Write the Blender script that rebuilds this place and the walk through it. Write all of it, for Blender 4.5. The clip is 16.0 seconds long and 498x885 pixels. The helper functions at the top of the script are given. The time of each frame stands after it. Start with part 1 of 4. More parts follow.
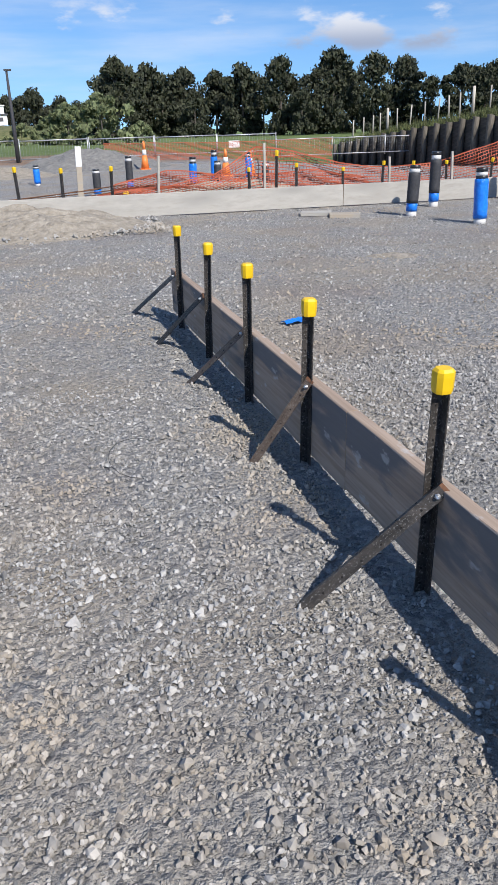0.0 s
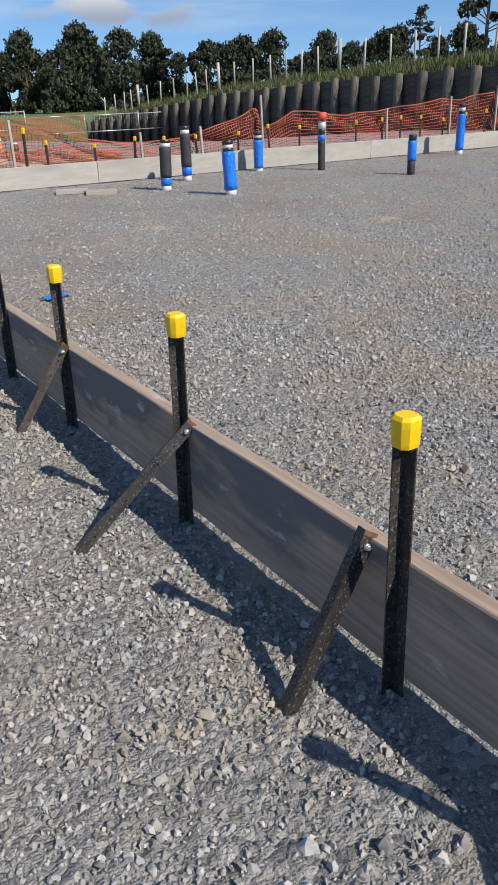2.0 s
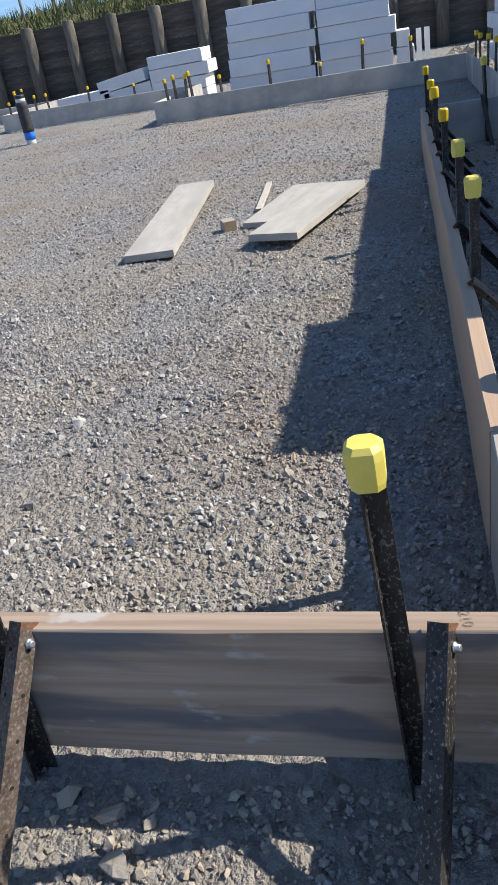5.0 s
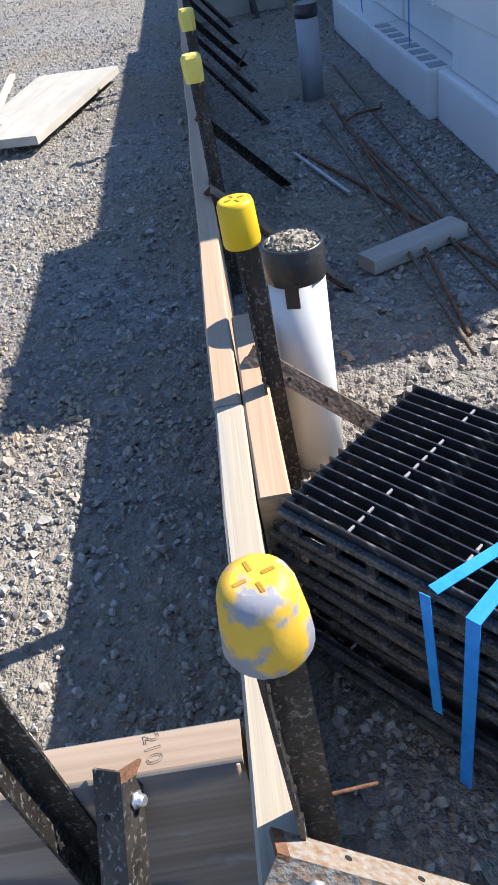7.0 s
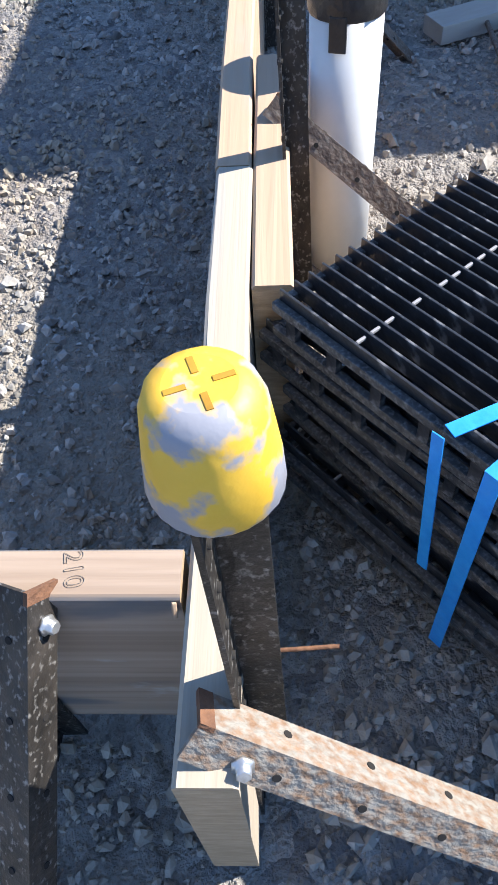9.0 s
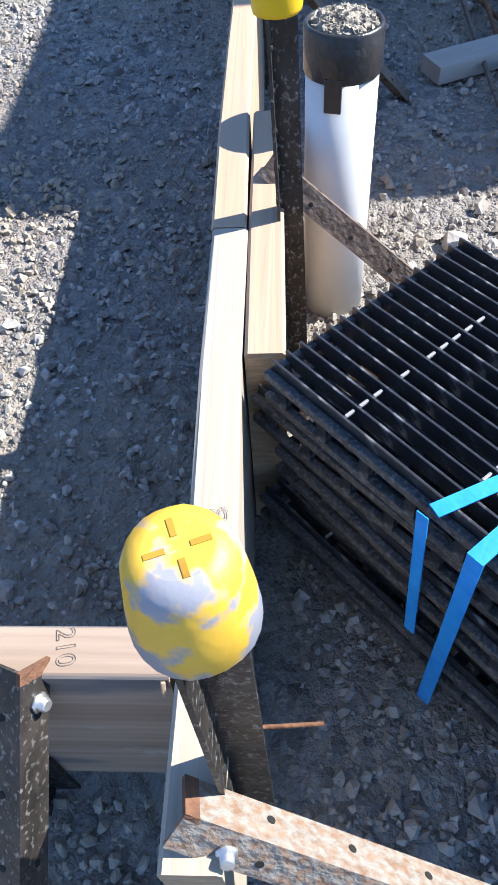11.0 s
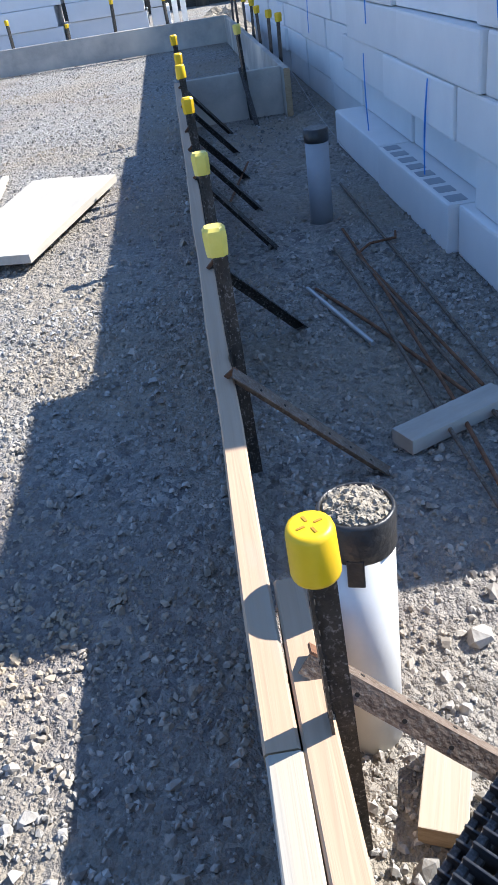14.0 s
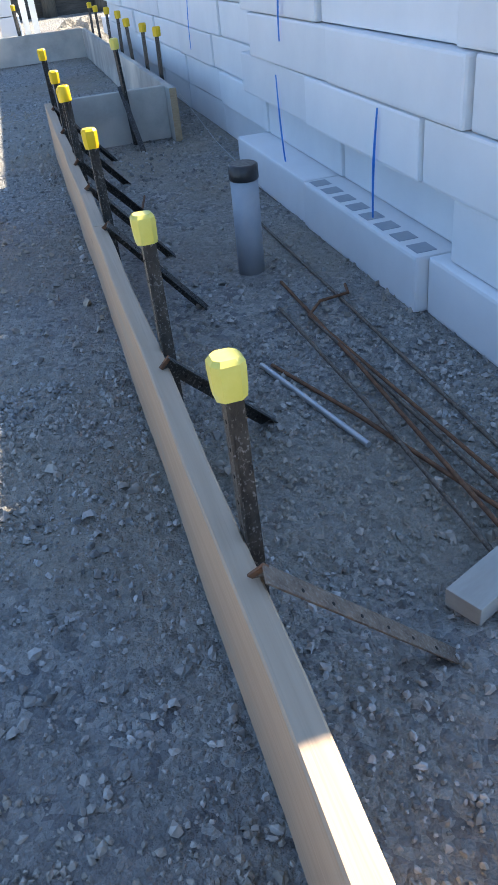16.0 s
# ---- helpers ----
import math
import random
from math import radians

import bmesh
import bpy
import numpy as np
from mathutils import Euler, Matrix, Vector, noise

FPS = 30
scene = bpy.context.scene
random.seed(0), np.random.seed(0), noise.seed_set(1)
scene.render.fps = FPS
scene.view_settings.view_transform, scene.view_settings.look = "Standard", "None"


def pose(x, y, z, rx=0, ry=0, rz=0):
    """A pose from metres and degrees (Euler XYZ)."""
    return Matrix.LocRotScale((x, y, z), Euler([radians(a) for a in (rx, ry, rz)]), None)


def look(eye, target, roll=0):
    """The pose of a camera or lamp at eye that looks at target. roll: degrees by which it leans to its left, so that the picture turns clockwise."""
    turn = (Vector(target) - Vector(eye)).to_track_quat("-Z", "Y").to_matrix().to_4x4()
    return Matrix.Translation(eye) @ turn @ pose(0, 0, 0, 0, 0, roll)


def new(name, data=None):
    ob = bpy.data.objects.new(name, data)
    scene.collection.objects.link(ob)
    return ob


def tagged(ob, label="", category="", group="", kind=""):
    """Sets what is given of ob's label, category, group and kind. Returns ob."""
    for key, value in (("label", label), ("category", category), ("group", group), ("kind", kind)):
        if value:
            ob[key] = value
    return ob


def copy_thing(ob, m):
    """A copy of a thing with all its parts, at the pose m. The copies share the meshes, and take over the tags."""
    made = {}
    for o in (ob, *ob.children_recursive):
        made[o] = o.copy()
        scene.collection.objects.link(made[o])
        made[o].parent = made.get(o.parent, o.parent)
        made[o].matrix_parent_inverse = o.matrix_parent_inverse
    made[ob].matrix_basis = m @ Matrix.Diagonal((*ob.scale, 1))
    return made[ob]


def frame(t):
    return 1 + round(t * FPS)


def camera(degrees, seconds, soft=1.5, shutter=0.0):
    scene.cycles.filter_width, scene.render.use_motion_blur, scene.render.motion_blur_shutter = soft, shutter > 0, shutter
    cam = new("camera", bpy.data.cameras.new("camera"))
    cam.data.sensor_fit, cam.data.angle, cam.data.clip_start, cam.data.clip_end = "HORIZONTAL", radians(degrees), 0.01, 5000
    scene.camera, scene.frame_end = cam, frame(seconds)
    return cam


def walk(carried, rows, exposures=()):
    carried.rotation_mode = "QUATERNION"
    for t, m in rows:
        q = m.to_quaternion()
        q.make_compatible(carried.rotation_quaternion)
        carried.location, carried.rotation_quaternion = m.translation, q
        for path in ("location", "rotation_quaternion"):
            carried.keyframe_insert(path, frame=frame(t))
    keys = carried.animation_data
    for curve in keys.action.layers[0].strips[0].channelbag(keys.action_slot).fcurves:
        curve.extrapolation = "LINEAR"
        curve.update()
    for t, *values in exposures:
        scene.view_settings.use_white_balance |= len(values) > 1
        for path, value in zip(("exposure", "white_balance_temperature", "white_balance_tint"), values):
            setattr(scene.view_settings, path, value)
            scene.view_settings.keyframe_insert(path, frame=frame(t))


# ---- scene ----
cam = camera(36.6, 16.0, soft=1.0)
PATH = [
    (0, (0.258, -0.206, 1.295), (0.768, 1.567, 0.524), -1.5),
    (0.5, (0.303, -0.231, 1.276), (0.954, 1.481, 0.473), -0.7),
    (1, (0.319, -0.287, 1.266), (1.081, 1.369, 0.444), -1.1),
    (1.5, (0.288, -0.352, 1.264), (1.135, 1.26, 0.436), -1.5),
    (2, (0.286, -0.433, 1.261), (1.273, 1.094, 0.429), -2.0),
    (2.1, (0.288, -0.455, 1.261), (1.308, 1.05, 0.429), -2.0),
    (2.5, (0.306, -0.53, 1.258), (1.459, 0.87, 0.416), -2.2),
    (3, (0.326, -0.601, 1.246), (1.625, 0.655, 0.389), -3.3),
    (3.5, (0.341, -0.651, 1.233), (1.777, 0.422, 0.347), -4.5),
    (4, (0.352, -0.713, 1.223), (1.904, 0.147, 0.301), -6.8),
    (4.5, (0.372, -0.797, 1.204), (2.014, -0.159, 0.258), -9.0),
    (5, (0.4, -0.881, 1.205), (2.101, -0.438, 0.251), -10.1),
    (5.2, (0.411, -0.903, 1.207), (2.129, -0.525, 0.256), -10.3),
    (7.3, (0.939, -1.139, 1.032), (2.477, -1.117, -0.247), -10.5),
    (7.5, (0.963, -1.151, 1.005), (2.453, -1.1, -0.328), -10.0),
    (8, (0.998, -1.135, 0.951), (2.365, -1.046, -0.506), -8.2),
    (8.5, (1.006, -1.121, 0.925), (2.267, -1.018, -0.624), -6.3),
    (8.7, (1.008, -1.12, 0.924), (2.236, -1.016, -0.652), -5.5),
    (10.8, (1.059, -1.122, 0.937), (2.24, -1.015, -0.674), -4.3),
    (11, (1.055, -1.133, 0.978), (2.28, -1.024, -0.599), -4.7),
    (11.5, (1.061, -1.15, 1.051), (2.383, -1.032, -0.445), -5.8),
    (12, (1.056, -1.166, 1.102), (2.471, -1.03, -0.306), -7.4),
    (12.5, (1.084, -1.189, 1.127), (2.591, -1.045, -0.179), -8.3),
    (13, (1.135, -1.203, 1.18), (2.721, -1.077, -0.032), -8.8),
    (13.5, (1.224, -1.143, 1.199), (2.866, -1.093, 0.059), -8.7),
    (14, (1.333, -1.064, 1.195), (3.003, -1.092, 0.095), -9.0),
    (14.5, (1.531, -0.995, 1.179), (3.205, -1.119, 0.091), -8.6),
    (15, (1.651, -0.967, 1.168), (3.301, -1.215, 0.066), -7.8),
    (15.5, (1.891, -0.934, 1.158), (3.507, -1.292, 0.035), -7.4),
    (16, (2.059, -0.898, 1.17), (3.68, -1.262, 0.058), -6.5),
]
walk(cam, [(t, look(eye, target, roll)) for t, eye, target, roll in PATH],
     exposures=[(0.0, 0.45, 6500, 11), (2.5, 0.3, 6850, 10), (3.5, 0.52, 6850, 10), (5.0, 0.7, 6850, 10), (8.0, 1.38, 6650, 10), (12.0, 1.5, 6350, 10), (14.5, 1.4, 6650, 9), (16.0, 1.98, 7350, 8)])

# ---- light ----
SUN = Vector((0.22, -0.66, 0.66)).normalized()
world = bpy.data.worlds.new("sky")
scene.world = world
world.use_nodes = True
wn, wl = world.node_tree.nodes, world.node_tree.links
wn.clear()
w_out, w_bg = wn.new("ShaderNodeOutputWorld"), wn.new("ShaderNodeBackground")
sky = wn.new("ShaderNodeTexSky")
sky.sky_type, sky.sun_disc = "NISHITA", False
sky.sun_elevation = math.asin(SUN.z)
sky.sun_rotation = math.atan2(SUN.x, SUN.y)
sky.air_density, sky.dust_density, sky.ozone_density = 1.0, 0.0, 3.0


def w_node(kind, **vals):
    nd = wn.new(kind)
    for key, v in vals.items():
        nd.inputs[key].default_value = v
    return nd


def w_mixed(fac, a, c, blend="MIX"):
    nd = wn.new("ShaderNodeMixRGB")
    nd.blend_type = blend
    for i, v in enumerate((fac, a, c)):
        if isinstance(v, (float, tuple)):
            nd.inputs[i].default_value = v
        else:
            wl.new(v, nd.inputs[i])
    return nd.outputs[0]


def w_span(src, lo, hi, to=(0.0, 1.0)):
    nd = wn.new("ShaderNodeMapRange")
    nd.interpolation_type = "SMOOTHSTEP"
    nd.inputs["From Min"].default_value, nd.inputs["From Max"].default_value = lo, hi
    nd.inputs["To Min"].default_value, nd.inputs["To Max"].default_value = to
    wl.new(src, nd.inputs["Value"])
    return nd.outputs[0]


def w_times(a, c, op="MULTIPLY"):
    nd = wn.new("ShaderNodeMath")
    nd.operation = op
    for i, v in enumerate((a, c)):
        if isinstance(v, float):
            nd.inputs[i].default_value = v
        else:
            wl.new(v, nd.inputs[i])
    return nd.outputs[0]


def w_cloud(scale, stretch, offset, detail):
    mp, nz = w_node("ShaderNodeMapping", Scale=stretch, Location=offset), w_node("ShaderNodeTexNoise", Scale=scale, Detail=detail, Roughness=0.55)
    wl.new(w_co.outputs["Generated"], mp.inputs["Vector"])
    wl.new(mp.outputs[0], nz.inputs["Vector"])
    return nz.outputs["Fac"]


# clear air: the sky is deep blue nearly down to the horizon, with a row of low cumulus and thin high streaks
w_co, w_sep = wn.new("ShaderNodeTexCoord"), wn.new("ShaderNodeSeparateXYZ")
wl.new(w_co.outputs["Generated"], w_sep.inputs[0])
w_up = wn.new("ShaderNodeVectorMath")
w_up.operation = "ADD"
w_up.inputs[1].default_value = (0, 0, 0.10)
wl.new(w_co.outputs["Generated"], w_up.inputs[0])
wl.new(w_up.outputs[0], sky.inputs["Vector"])
w_high = w_sep.outputs["Z"]
blue = w_mixed(1.0, sky.outputs[0], (0.66, 0.87, 1.06, 1), "MULTIPLY")
puffs = w_span(w_cloud(5.0, (1.5, 1.5, 3.6), (0.9, 0.1, 0.4), 9.0), 0.54, 0.64)
row = w_times(w_span(w_high, 0.072, 0.088), w_span(w_high, 0.115, 0.150, (1.0, 0.0)))
heap_cloud = w_times(puffs, row)
body = w_mixed(w_span(w_high, 0.085, 0.118), (2.6, 3.1, 4.2, 1), (5.6, 5.9, 6.5, 1))
streaks = w_times(w_span(w_cloud(3.0, (1.0, 1.0, 8.0), (0.2, 0.5, 0.1), 8.0), 0.45, 0.80), 0.45)
skies = w_mixed(streaks, blue, (5.4, 6.0, 6.9, 1))
skies = w_mixed(heap_cloud, skies, body)
wl.new(skies, w_bg.inputs["Color"])
wl.new(w_bg.outputs[0], w_out.inputs["Surface"])
w_bg.inputs["Strength"].default_value = 0.105
sun_data = bpy.data.lights.new("sun", "SUN")
sun_data.energy, sun_data.angle, sun_data.color = 4.3, radians(0.55), (1.0, 0.96, 0.9)
sun = new("sun", sun_data)
sun.rotation_euler = SUN.to_track_quat("Z", "Y").to_euler()


# ---- materials ----
def mat(name, dark, light, scale=20.0, rough=0.8, metal=0.0, bump=0.3, stretch=(1, 1, 1), fine=0.0, island=False, per_object=0.0,
        stain=None, stain_scale=3.0, stain_cut=(0.5, 0.65), coords="Object", dist=0.01):
    """A two-scale noise material; stain: a third colour in patches."""
    m = bpy.data.materials.new(name)
    m.use_nodes = True
    n, l = m.node_tree.nodes, m.node_tree.links
    b = n["Principled BSDF"]
    b.inputs["Roughness"].default_value, b.inputs["Metallic"].default_value = rough, metal
    co, mp, no, rp = n.new("ShaderNodeTexCoord"), n.new("ShaderNodeMapping"), n.new("ShaderNodeTexNoise"), n.new("ShaderNodeValToRGB")
    mp.inputs["Scale"].default_value = stretch
    l.new(co.outputs[coords], mp.inputs[0])
    l.new(mp.outputs[0], no.inputs["Vector"])
    no.inputs["Scale"].default_value, no.inputs["Detail"].default_value, no.inputs["Roughness"].default_value = scale, 6.0, 0.65
    rp.color_ramp.elements[0].position, rp.color_ramp.elements[1].position = 0.3, 0.7
    rp.color_ramp.elements[0].color, rp.color_ramp.elements[1].color = (*dark, 1), (*light, 1)
    l.new(no.outputs["Fac"], rp.inputs[0])
    col = rp.outputs[0]
    if island or per_object:
        src = n.new("ShaderNodeNewGeometry").outputs["Random Per Island"] if island else n.new("ShaderNodeObjectInfo").outputs["Random"]
        mul, mr = n.new("ShaderNodeMixRGB"), n.new("ShaderNodeMapRange")
        amount = per_object or 0.5
        mr.inputs["To Min"].default_value, mr.inputs["To Max"].default_value = 1 - amount, 1 + amount * 0.7
        l.new(src, mr.inputs["Value"])
        mul.blend_type = "MULTIPLY"
        mul.inputs[0].default_value = 1
        l.new(col, mul.inputs[1])
        l.new(mr.outputs[0], mul.inputs[2])
        col = mul.outputs[0]
    if stain:
        sn, sr, sm = n.new("ShaderNodeTexNoise"), n.new("ShaderNodeValToRGB"), n.new("ShaderNodeMixRGB")
        sn.inputs["Scale"].default_value, sn.inputs["Detail"].default_value = stain_scale, 5.0
        l.new(mp.outputs[0], sn.inputs["Vector"])
        sr.color_ramp.elements[0].position, sr.color_ramp.elements[1].position = stain_cut
        l.new(sn.outputs["Fac"], sr.inputs[0])
        l.new(sr.outputs[0], sm.inputs[0])
        l.new(col, sm.inputs[1])
        sm.inputs[2].default_value = (*stain, 1)
        col = sm.outputs[0]
    l.new(col, b.inputs["Base Color"])
    if bump:
        bp, nb = n.new("ShaderNodeBump"), n.new("ShaderNodeTexNoise")
        nb.inputs["Scale"].default_value, nb.inputs["Detail"].default_value = fine or scale * 3, 5.0
        l.new(mp.outputs[0], nb.inputs["Vector"])
        l.new(nb.outputs["Fac"], bp.inputs["Height"])
        bp.inputs["Strength"].default_value, bp.inputs["Distance"].default_value = bump, dist
        l.new(bp.outputs[0], b.inputs["Normal"])
    return m


def gravel_material():
    """Crushed grey rock with brown dust, grass and bare earth far off."""
    m = bpy.data.materials.new("crushed_gravel")
    m.use_nodes = True
    n, l = m.node_tree.nodes, m.node_tree.links
    b = n["Principled BSDF"]
    b.inputs["Roughness"].default_value = 0.9
    geo = n.new("ShaderNodeNewGeometry")
    pos = geo.outputs["Position"]

    def noise_at(scale, detail=5.0):
        t = n.new("ShaderNodeTexNoise")
        t.inputs["Scale"].default_value, t.inputs["Detail"].default_value = scale, detail
        l.new(pos, t.inputs["Vector"])
        return t.outputs["Fac"]

    def ramp(src, *stops):
        r = n.new("ShaderNodeValToRGB")
        while len(r.color_ramp.elements) < len(stops):
            r.color_ramp.elements.new(0.5)
        for e, (p, c) in zip(r.color_ramp.elements, stops):
            e.position, e.color = p, (*c, 1)
        l.new(src, r.inputs[0])
        return r.outputs[0]

    def mix(fac, a, c, kind="MIX"):
        x = n.new("ShaderNodeMixRGB")
        x.blend_type = kind
        if isinstance(fac, float):
            x.inputs[0].default_value = fac
        else:
            l.new(fac, x.inputs[0])
        l.new(a, x.inputs[1])
        l.new(c, x.inputs[2])
        return x.outputs[0]

    def cells(scale):
        v = n.new("ShaderNodeTexVoronoi")
        v.inputs["Scale"].default_value = scale
        l.new(pos, v.inputs["Vector"])
        return v

    v1, v2 = cells(48.0), cells(130.0)
    sep = n.new("ShaderNodeSeparateColor")
    l.new(v1.outputs["Color"], sep.inputs[0])
    stone = ramp(sep.outputs[0], (0.0, (0.16, 0.16, 0.165)), (0.5, (0.31, 0.305, 0.295)), (1.0, (0.50, 0.475, 0.435)))
    sep2 = n.new("ShaderNodeSeparateColor")
    l.new(v2.outputs["Color"], sep2.inputs[0])
    grit = ramp(sep2.outputs[0], (0.0, (0.23, 0.222, 0.21)), (1.0, (0.42, 0.40, 0.365)))
    col = mix(ramp(noise_at(9.0), (0.42, (0, 0, 0)), (0.6, (1, 1, 1))), stone, grit)
    dust = ramp(noise_at(3.0, 8.0), (0.0, (0.30, 0.25, 0.19)), (1.0, (0.40, 0.35, 0.28)))
    col = mix(ramp(noise_at(0.75, 6.0), (0.45, (0, 0, 0)), (0.62, (0.7, 0.7, 0.7))), col, dust)
    damp = ramp(noise_at(6.0, 6.0), (0.3, (0.19, 0.155, 0.14)), (0.7, (0.30, 0.245, 0.21)))
    col = mix(ramp(noise_at(0.55, 7.0), (0.53, (0, 0, 0)), (0.68, (0.5, 0.5, 0.5))), col, damp)
    # far off: brown earth, then grass
    sp = n.new("ShaderNodeSeparateXYZ")
    l.new(pos, sp.inputs[0])
    jig = n.new("ShaderNodeMath")
    jig.operation = "MULTIPLY_ADD"
    l.new(noise_at(0.12, 6.0), jig.inputs[0])
    jig.inputs[1].default_value = 22.0
    l.new(sp.outputs["Y"], jig.inputs[2])

    def band(a, c):
        r = n.new("ShaderNodeMapRange")
        r.inputs["From Min"].default_value, r.inputs["From Max"].default_value = a, c
        l.new(jig.outputs[0], r.inputs["Value"])
        return r.outputs[0]
    earth = ramp(noise_at(0.6, 7.0), (0.3, (0.22, 0.13, 0.08)), (0.7, (0.30, 0.21, 0.14)))
    grass = ramp(noise_at(0.5, 8.0), (0.3, (0.07, 0.12, 0.03)), (0.7, (0.17, 0.21, 0.06)))
    col = mix(band(44.0, 50.0), col, earth)
    col = mix(band(60.0, 66.0), col, grass)
    l.new(col, b.inputs["Base Color"])
    add = n.new("ShaderNodeMath")
    add.operation = "MULTIPLY_ADD"
    l.new(v1.outputs["Distance"], add.inputs[0])
    add.inputs[1].default_value = -1.0
    l.new(noise_at(160.0), add.inputs[2])
    bp = n.new("ShaderNodeBump")
    bp.inputs["Strength"].default_value, bp.inputs["Distance"].default_value = 1.0, 0.022
    l.new(add.outputs[0], bp.inputs["Height"])
    l.new(bp.outputs[0], b.inputs["Normal"])
    return m


M_GRAVEL = gravel_material()
M_STONE = mat("crushed_stone", (0.255, 0.25, 0.243), (0.41, 0.395, 0.37), 30, 0.9, island=True, per_object=0.55, stain=(0.37, 0.31, 0.235), stain_scale=1.1, stain_cut=(0.46, 0.68))
M_DIRT = mat("loose_spoil", (0.20, 0.17, 0.13), (0.38, 0.34, 0.28), 9, 0.95, bump=0.9, fine=25, dist=0.05)


def timber_material(name, dark, light, stain, amount, z_bias=None, chalk=0.0):
    """Sawn board: growth lines along x, blotches of stain, with z_bias more of it towards the top, cement splashes."""
    m = bpy.data.materials.new(name)
    m.use_nodes = True
    n, l = m.node_tree.nodes, m.node_tree.links
    b = n["Principled BSDF"]
    b.inputs["Roughness"].default_value = 0.78
    co, info = n.new("ShaderNodeTexCoord"), n.new("ShaderNodeObjectInfo")
    shift = n.new("ShaderNodeVectorMath")
    shift.operation = "MULTIPLY_ADD"
    shift.inputs[1].default_value = (1, 1, 1)
    seed = n.new("ShaderNodeCombineXYZ")
    l.new(info.outputs["Random"], seed.inputs[0])
    grow = n.new("ShaderNodeVectorMath")
    grow.operation = "SCALE"
    grow.inputs["Scale"].default_value = 40.0
    l.new(seed.outputs[0], grow.inputs[0])
    l.new(co.outputs["Object"], shift.inputs[0])
    l.new(grow.outputs[0], shift.inputs[2])

    def noise_of(stretch, scale, detail=6.0, warp=0.0):
        mp, t = n.new("ShaderNodeMapping"), n.new("ShaderNodeTexNoise")
        mp.inputs["Scale"].default_value = stretch
        l.new(shift.outputs[0], mp.inputs[0])
        l.new(mp.outputs[0], t.inputs["Vector"])
        t.inputs["Scale"].default_value, t.inputs["Detail"].default_value, t.inputs["Distortion"].default_value = scale, detail, warp
        return t.outputs["Fac"]

    def span(src, lo, hi, to=1.0):
        r = n.new("ShaderNodeMapRange")
        r.interpolation_type = "SMOOTHSTEP"
        r.inputs["From Min"].default_value, r.inputs["From Max"].default_value, r.inputs["To Max"].default_value = lo, hi, to
        l.new(src, r.inputs["Value"])
        return r.outputs[0]

    def mixed(fac, a, c):
        x = n.new("ShaderNodeMixRGB")
        for i, v in enumerate((fac, a, c)):
            if isinstance(v, tuple):
                x.inputs[i].default_value = (*v, 1)
            else:
                l.new(v, x.inputs[i])
        return x.outputs[0]
    lines = noise_of((0.25, 9, 9), 6.0, 5.0, 0.6)
    col = mixed(span(lines, 0.32, 0.68), dark, light)
    col = mixed(span(noise_of((0.5, 22, 22), 9.0, 3.0), 0.56, 0.72, 0.2), col, tuple(0.6 * v for v in dark))
    knot = n.new("ShaderNodeTexVoronoi")
    mp = n.new("ShaderNodeMapping")
    mp.inputs["Scale"].default_value = (1.1, 5.0, 5.0)
    l.new(shift.outputs[0], mp.inputs[0])
    l.new(mp.outputs[0], knot.inputs["Vector"])
    knot.inputs["Scale"].default_value = 1.5
    col = mixed(span(knot.outputs["Distance"], 0.11, 0.06, 0.6), col, tuple(0.45 * v for v in dark))
    blot = noise_of((0.8, 3.0, 3.0), 2.2, 7.0, 0.4)
    if z_bias is not None:
        sp, ad = n.new("ShaderNodeSeparateXYZ"), n.new("ShaderNodeMath")
        l.new(co.outputs["Object"], sp.inputs[0])
        ad.operation = "MULTIPLY_ADD"
        ad.inputs[1].default_value = z_bias
        l.new(sp.outputs["Z"], ad.inputs[0])
        l.new(blot, ad.inputs[2])
        blot = ad.outputs[0]
    stained = span(blot, 0.50 - amount, 0.62 - amount, 0.88)
    if z_bias is not None:
        # no stain on the sawn top edge
        keep = n.new("ShaderNodeMath")
        keep.operation = "MULTIPLY"
        l.new(stained, keep.inputs[0])
        l.new(span(sp.outputs["Z"], 0.1495, 0.1475), keep.inputs[1])
        stained = keep.outputs[0]
    col = mixed(stained, col, stain)
    if chalk:
        col = mixed(span(noise_of((1.2, 2.5, 2.5), 7.0, 8.0), 0.66 - chalk, 0.74 - chalk, 0.6), col, (0.46, 0.45, 0.43))
    l.new(col, b.inputs["Base Color"])
    bp = n.new("ShaderNodeBump")
    bp.inputs["Strength"].default_value, bp.inputs["Distance"].default_value = 0.3, 0.006
    l.new(lines, bp.inputs["Height"])
    l.new(bp.outputs[0], b.inputs["Normal"])
    return m


M_TIMBER = timber_material("pale_sawn_pine", (0.365, 0.31, 0.24), (0.40, 0.345, 0.27), (0.34, 0.315, 0.275), 0.0)
M_TIMBER_WARM = timber_material("fresh_sawn_pine", (0.41, 0.285, 0.19), (0.45, 0.32, 0.22), (0.38, 0.30, 0.225), -0.06)
M_TIMBER_Y = timber_material("weathered_pine", (0.28, 0.205, 0.15), (0.39, 0.30, 0.23), (0.115, 0.118, 0.126), -0.01, z_bias=0.8, chalk=0.04)
M_PALE = mat("pale_form_panel", (0.35, 0.33, 0.29), (0.46, 0.435, 0.39), 4, 0.8, stretch=(1, 4, 4), stain=(0.31, 0.295, 0.265), stain_scale=1.0, stain_cut=(0.52, 0.75), bump=0.15, per_object=0.08)
